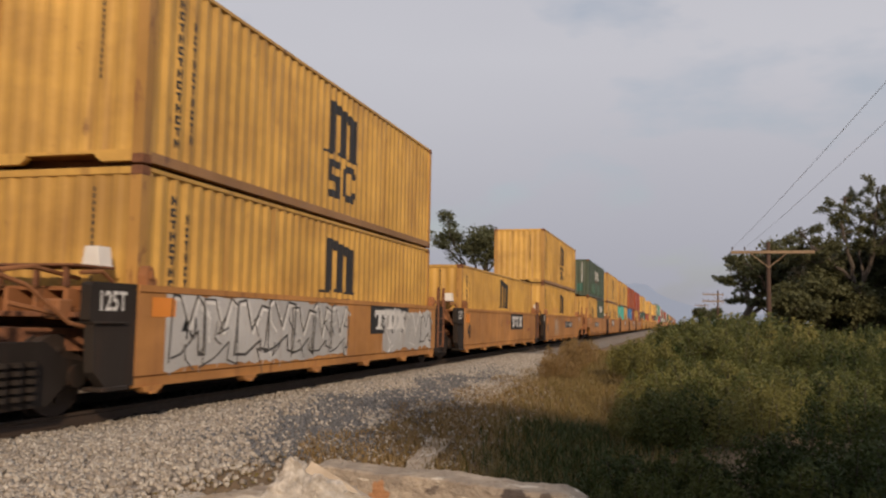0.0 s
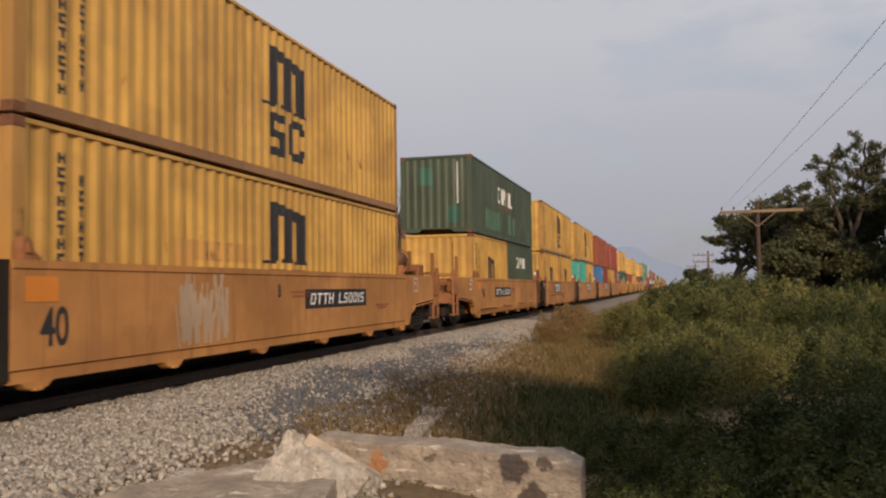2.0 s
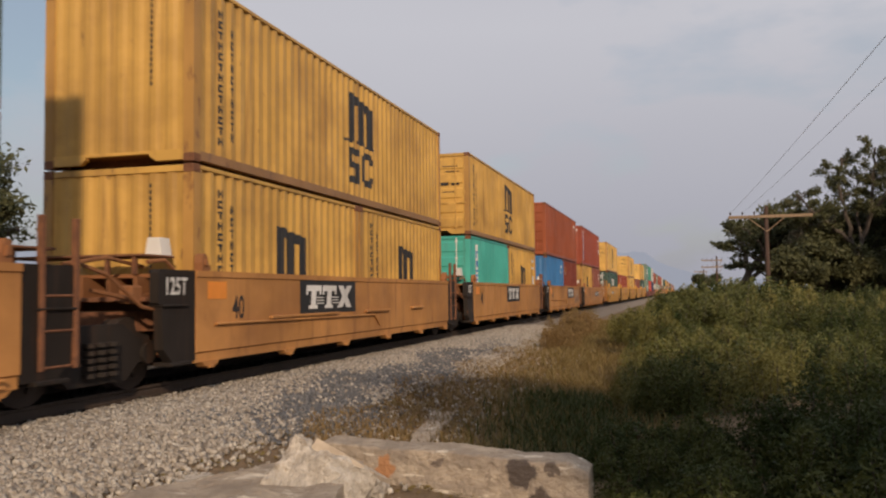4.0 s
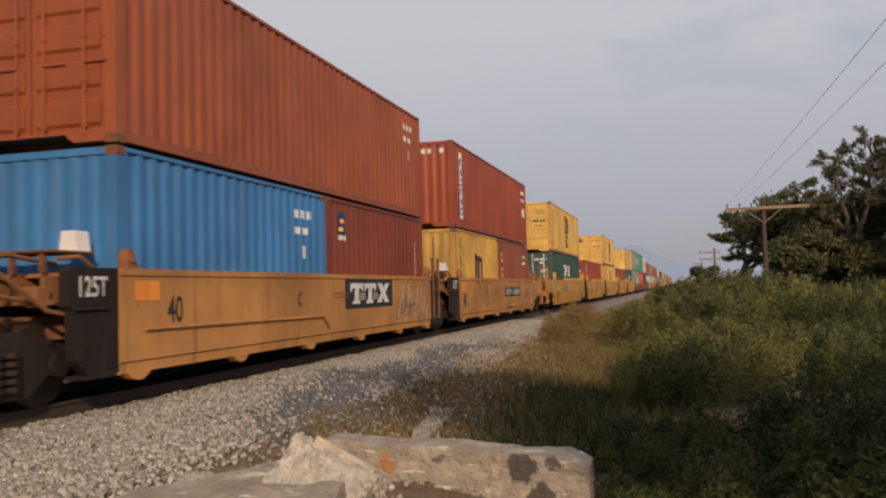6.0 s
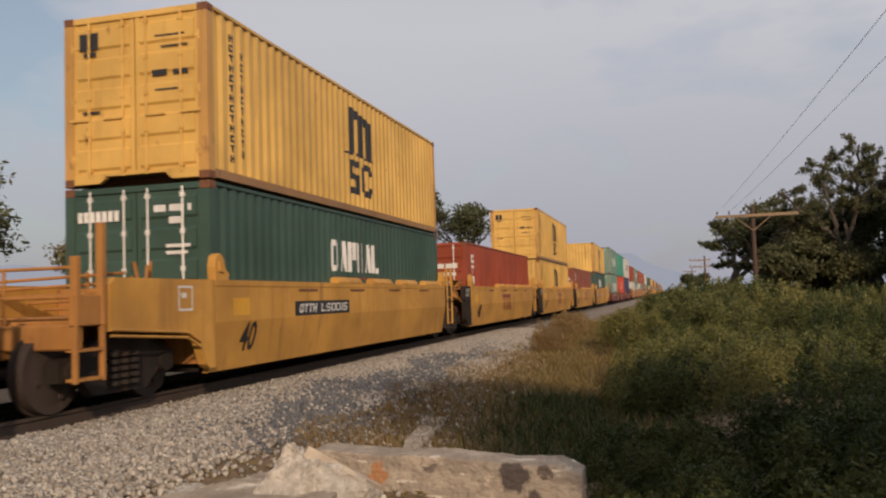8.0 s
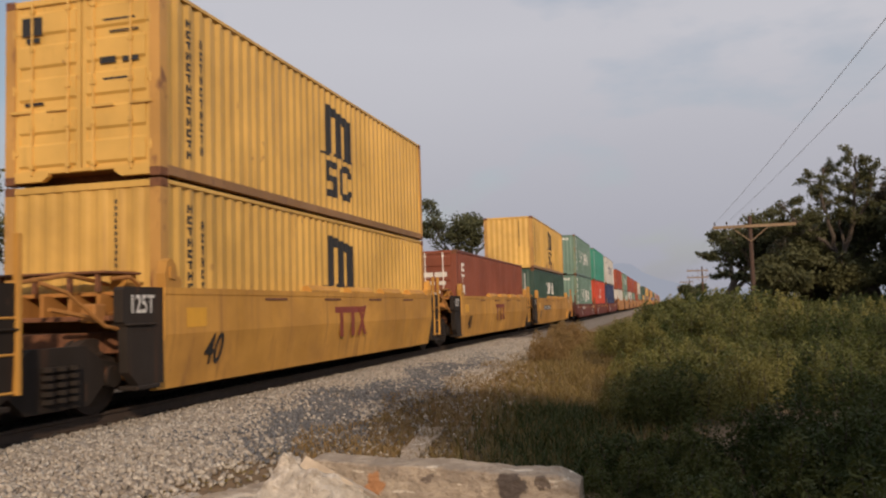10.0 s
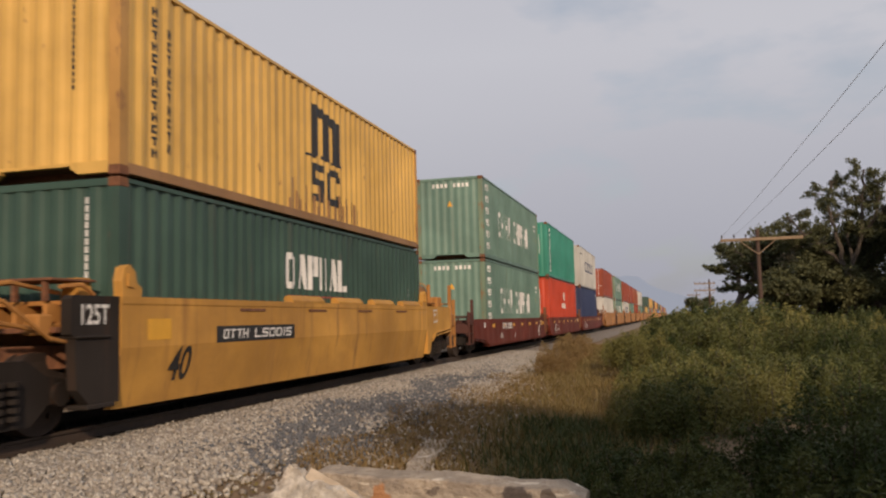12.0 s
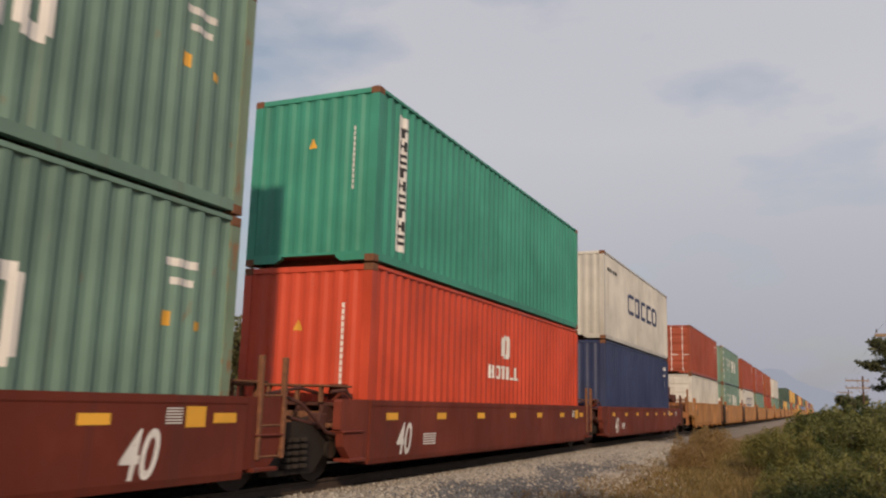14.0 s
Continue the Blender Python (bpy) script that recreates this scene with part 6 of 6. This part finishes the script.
def limbed(x, y, label, limbs, mat, seed, tuft, per, leaf, ratio, size=1.0, twig=0.014):
    """A tree from its limbs: each limb (points, radius, side shoots, shoot length, rise) carries leafy shoots on its outer part."""
    rr = random.Random(seed)
    r = np.random.default_rng(seed)
    ob = tagged(new("tree"), label, "tree")
    ob.matrix_basis = pose(x, y, float(height(np.array(x), np.array(y))) - 0.1)
    bm = bmesh.new()
    cs = []
    for pts, rad, shoots, length, rise in limbs:
        pts = [Vector(p) * size for p in pts]
        way = []
        for a, b in zip(pts, pts[1:]):
            for k in range(4):
                way.append(a.lerp(b, k / 4) + Vector((rr.uniform(-1, 1), rr.uniform(-1, 1), rr.uniform(-0.5, 0.5))) * 0.06 * (b - a).length)
        way[0] = pts[0]
        way.append(pts[-1])
        tube(bm, way, rad, rad * 0.35, 6)
        for k in range(shoots):
            u = 0.35 + 0.65 * (k + rr.random()) / shoots
            q = u * (len(way) - 1)
            i = min(int(q), len(way) - 2)
            p = way[i].lerp(way[i + 1], q - i)
            a = rr.uniform(0, 6.283)
            d = Vector((math.cos(a), math.sin(a), rise + rr.uniform(-0.25, 0.35))).normalized()
            ln = length * rr.uniform(0.5, 1.15)
            e = p + d * ln
            tube(bm, [p, p.lerp(e, 0.5) + Vector((0, 0, 0.06 * ln)), e], twig * 2, twig, 4)
            for j in range(3):
                f = (d + Vector((rr.uniform(-0.8, 0.8), rr.uniform(-0.8, 0.8), rr.uniform(-0.15, 0.45)))).normalized()
                c0 = p.lerp(e, rr.uniform(0.45, 1.0))
                c1 = c0 + f * tuft * rr.uniform(0.7, 1.4)
                tube(bm, [c0, c1], twig, twig * 0.6, 3)
                t = r.random((per, 1))
                body = np.array(c0) * (1 - t) + np.array(c1) * t
                cs.append(body + r.normal(size=(per, 3)) * tuft * 0.17 * (1.15 - 0.6 * t))
    part("trunk", bm, BARK, ob)
    link_mesh("crown", soup("crown", *leaves(np.concatenate(cs), leaf, seed + 3, 0.8, ratio)), mat, ob)
    return ob


RAGGED = [
    ([(0, 0, 0), (0.1, 0, 2.4), (-0.1, 0.1, 4.6)], 0.22, 2, 0.9, 0.1),
    ([(-0.1, 0.1, 4.4), (-0.5, 0, 6.2), (-0.7, 0.3, 8.0), (-0.55, 0.2, 9.6)], 0.13, 15, 0.85, 0.12),
    ([(0.0, 0.1, 3.8), (0.9, 0.3, 5.8), (1.2, 0.2, 8.0), (1.35, 0.1, 10.1)], 0.14, 17, 0.85, 0.15),
    ([(0.9, 0.3, 5.8), (1.9, 0.0, 7.4), (2.1, 0.2, 9.4)], 0.10, 11, 0.75, 0.15),
    ([(-0.1, 0.1, 4.4), (-1.4, -0.3, 5.6), (-2.4, -0.2, 6.5), (-3.2, -0.3, 7.4)], 0.11, 15, 0.9, 0.05),
    ([(-1.0, -0.2, 5.2), (-2.2, 0.3, 5.6), (-3.3, 0.2, 5.9)], 0.08, 10, 0.9, 0.0),
    ([(0.4, 0.2, 4.6), (0.3, 0.8, 6.4), (0.4, 0.7, 8.4)], 0.09, 6, 0.7, 0.1),
]
limbed(*polar(10.3, 50), "tall ragged tree with dark tufts on bare limbs", RAGGED, LEAF_DARK, 31, 0.62, 75, 0.09, 0.34, 0.9)
UMBRELLA = [
    ([(0, 0, 0), (-0.1, 0, 1.6), (0.0, 0, 3.0)], 0.17, 0, 0.5, 0.0),
    ([(0, 0, 2.6), (-0.9, 0.4, 3.6), (-2.0, 0.3, 4.3), (-3.3, 0.2, 4.5)], 0.09, 17, 0.75, 0.05),
    ([(0, 0, 2.9), (-0.7, -0.4, 4.6), (-1.6, -0.3, 5.5), (-2.6, -0.2, 5.7)], 0.09, 19, 0.75, 0.08),
    ([(0, 0, 3.0), (-0.2, 0.5, 4.8), (-0.5, 0.6, 6.1)], 0.09, 16, 0.8, 0.05),
    ([(0, 0, 3.0), (0.6, -0.3, 4.8), (1.0, -0.2, 6.2)], 0.09, 17, 0.8, 0.05),
    ([(0, 0, 2.6), (1.0, 0.4, 4.2), (2.0, 0.3, 5.4)], 0.09, 18, 0.8, 0.05),
    ([(0, 0, 2.2), (-1.0, -0.6, 3.0), (-2.3, -0.5, 3.2)], 0.07, 10, 0.6, 0.0),
]
limbed(*polar(5.5, 57), "spreading flat-topped tree with open limbs", UMBRELLA, LEAF_TREE, 34, 0.5, 60, 0.09, 0.42)
tree(*polar(8.0, 54), 6.0, 0.8, TWIGGY, 35, "grey-brown twiggy tree with thinning leaves", 150, 100, 0.10, 0.9, upright=0.5, trunk=0.20, first=0.18, low=1)
tree(*polar(11.8, 54), 6.4, 0.8, LEAF_DARK, 32, "broad dark tree with a dense crown", 190, 130, 0.13, 1.1, upright=0.4, trunk=0.3, first=0.16)
tree(*polar(9.4, 57), 5.6, 0.9, LEAF_DARK, 36, "low dark tree with a wide crown", 190, 130, 0.13, 1.1, upright=0.35, trunk=0.26, first=0.14)
tree(*polar(14.6, 52), 8.6, 0.6, TWIGGY, 33, "tall grey-green tree with thin upper branches", 90, 90, 0.12, 0.9, upright=0.8, trunk=0.28, first=0.24)
tree(*polar(3.6, 62), 6.6, 1.0, LEAF_DARK, 34, "spreading flat-topped tree with open limbs", 90, 90, 0.12, 0.85, upright=0.25, trunk=0.24, first=0.30)
tree(*polar(5.9, 58), 6.9, 0.85, LEAF_TREE, 35, "rounded dusty green tree", 170, 130, 0.13, 1.0, upright=0.4, trunk=0.26, first=0.16)
tree(*polar(8.6, 57), 6.4, 0.9, LEAF_DARK, 36, "low dark tree with a wide crown", 190, 130, 0.13, 1.1, upright=0.35, trunk=0.26, first=0.14)
tree(*polar(16.6, 47), 8.2, 0.7, LEAF_DARK, 37, "tall dark tree at the end of the row", 150, 120, 0.13, 1.0, upright=0.5, trunk=0.28, first=0.2)
tree(*polar(1.3, 150), 4.2, 1.0, LEAF_TREE, 38, "small distant grey-green tree", 120, 60, 0.22, 1.0, upright=0.15, first=0.10)
for k in range(12):
    az = 6.4 + k * 0.9
    tree(*polar(az, 49 + (k * 7) % 9), 3.6 + (k * 5 % 4) * 0.45, 1.0, (LEAF_DARK, LEAF_TREE)[k % 2], 60 + k, "low leafy shrub under the trees", 90, 110, 0.12, 0.75, upright=0.2, trunk=0.08, first=0.08, low=0)
# Out-of-view tree, added only to cast shade on the near bank.
tree(16.2, -3.9, 9.0, 0.8, LEAF_DARK, 90, "broad unseen tree added behind the viewpoint to shade the bank", 260, 170, 0.16, 1.2, upright=0.35, trunk=0.3, first=0.24)
tree(*polar(-13.7, 92), 12.8, 0.85, LEAF_TREE, 41, "tall open tree behind the train", 90, 90, 0.18, 1.25, upright=0.7, trunk=0.25, first=0.34)
tree(*polar(-18.0, 84), 12.6, 0.6, LEAF_TREE, 42, "bare leafless tree behind the train", bare=True, upright=1.0, trunk=0.2)
tree(*polar(-9.8, 130), 12.8, 0.45, LEAF_TREE, 43, "narrow distant tree behind the train", 50, 80, 0.25, 1.2, upright=1.0)
tree(*polar(-5.4, 150), 10.5, 0.9, LEAF_DARK, 44, "broad distant tree behind the train", 80, 90, 0.25, 1.5, upright=0.5)
rnd = random.Random(77)
for k in range(18):
    x, y = -12.5 - rnd.uniform(0, 7), 11 + k * 4.0
    tree(x, y, rnd.uniform(4.6, 7.4) * (1.0 if y < 24 else 0.68 if y < 34 else 0.42), 1.0, (LEAF_TREE, BRUSH, LEAF_TREE, LEAF_DARK)[k % 4], 100 + k, "dusty bushy scrub tree beyond the track", 230, 80, 0.10, 0.85, upright=0.25, trunk=0.10, first=0.06, low=0)


# ---- telegraph poles and wires ----
def pole(x, y):
    ob = tagged(new("telegraph_pole"), "weathered wooden pole with a pale crossarm and insulators", "utility pole", "poles beside the track")
    z = float(height(np.array(x), np.array(y)))
    ob.matrix_basis = pose(x, y, z)
    top = 4.87 - z
    bm = bmesh.new()
    rod(bm, (0, 0, -0.3), (0, 0, top), 0.115, 0.085, 12)
    part("post", bm, POLE_WOOD, ob)
    for h, a, b in ((top - 0.52, -1.6, 1.9),) if y < 60 else ((top - 0.52, -1.6, 0.6), (top - 1.25, -1.6, 0.6)):
        bm = bmesh.new()
        box(bm, a, b, -0.16, -0.06, h, h + 0.13, 0.01)
        part("crossarm", bm, ARM_WOOD, ob, "pale timber crossarm")
        for s in (-1, 1):
            bm = bmesh.new()
            rod(bm, (s * min(0.75, b), -0.12, h), (0, -0.12, h - 0.62), 0.022, n=6)
            part("brace", bm, ARM_WOOD, ob)
        for u in (-1.52, -1.0, -0.5, b - 0.1):
            bm = bmesh.new()
            rod(bm, (u, -0.11, h + 0.13), (u, -0.11, h + 0.20), 0.015, n=6)
            rod(bm, (u, -0.11, h + 0.20), (u, -0.11, h + 0.27), 0.05, 0.035, 10)
            rod(bm, (u, -0.11, h + 0.27), (u, -0.11, h + 0.31), 0.04, 0.02, 10)
            part("insulator", bm, CERAMIC, ob, "brown glazed insulator")
    return ob


POLES = [(12.0, -16), (11.25, 40), (11.25, 96), (11.25, 152), (11.25, 208)]
for x, y in POLES:
    pole(x, y)
for u in (-1.52, -1.0):
    cu = bpy.data.curves.new("wire", "CURVE")
    cu.dimensions, cu.bevel_depth, cu.bevel_resolution = "3D", 0.0045, 1
    pts = []
    for a, b in zip(POLES, POLES[1:]):
        pts += [(a[0] + (b[0] - a[0]) * i / 16 + u, a[1] - 0.11 + (b[1] - a[1]) * i / 16, 4.61 - 0.28 * 4 * (i / 16) * (1 - i / 16)) for i in range(16)]
    sp = cu.splines.new("POLY")
    sp.points.add(len(pts) - 1)
    for p, q in zip(sp.points, pts):
        p.co = (*q, 1)
    tmp = bpy.data.objects.new("wire_curve", cu)
    me = bpy.data.meshes.new_from_object(tmp)
    bpy.data.objects.remove(tmp)
    tagged(link_mesh("wire", me, WIRE), "thin sagging telegraph wire between poles", "wire", "wires between the poles")

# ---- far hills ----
# Flat ridge strip; its blue-grey emission stands in for the distance haze.
m_hill, nt, b = material("far hills glowing as haze", 1.0)
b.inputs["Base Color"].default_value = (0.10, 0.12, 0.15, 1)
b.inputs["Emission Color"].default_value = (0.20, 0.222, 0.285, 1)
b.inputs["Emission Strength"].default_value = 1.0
vs = []
for i in range(161):
    az = -60 + i * 0.75
    el = np.interp(az, [-60, -30, -12, -5, -2.4, -0.5, 1.0, 4, 20, 60], [2.6, 3.0, 3.4, 2.9, 2.5, 1.6, 1.0, 0.7, 0.9, 0.6])
    el += 0.12 * math.sin(az * 1.9) + 0.06 * math.sin(az * 5.3)
    px, py = polar(az, 4200)
    vs += [(px, py, -20), (px, py, 4200 * math.tan(radians(el)))]
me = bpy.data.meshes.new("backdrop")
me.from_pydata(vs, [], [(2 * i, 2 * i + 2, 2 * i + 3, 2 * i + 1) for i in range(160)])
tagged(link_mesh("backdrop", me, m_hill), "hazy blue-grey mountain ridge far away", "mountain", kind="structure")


# ---- what moves ----
def motions():
    for ob, y0, z in TRAIN:
        walk(ob, [(t, pose(0, y0 - s, z)) for t, s in SPEED_ROWS])
    turn = math.degrees(16.35 / FPS / 0.457)
    for w, dy in WHEELSETS:
        walk(w, [(k / FPS, pose(0, dy, 0.457, (k * turn) % 360)) for k in range(0, 14 * FPS + 1)])


motions()
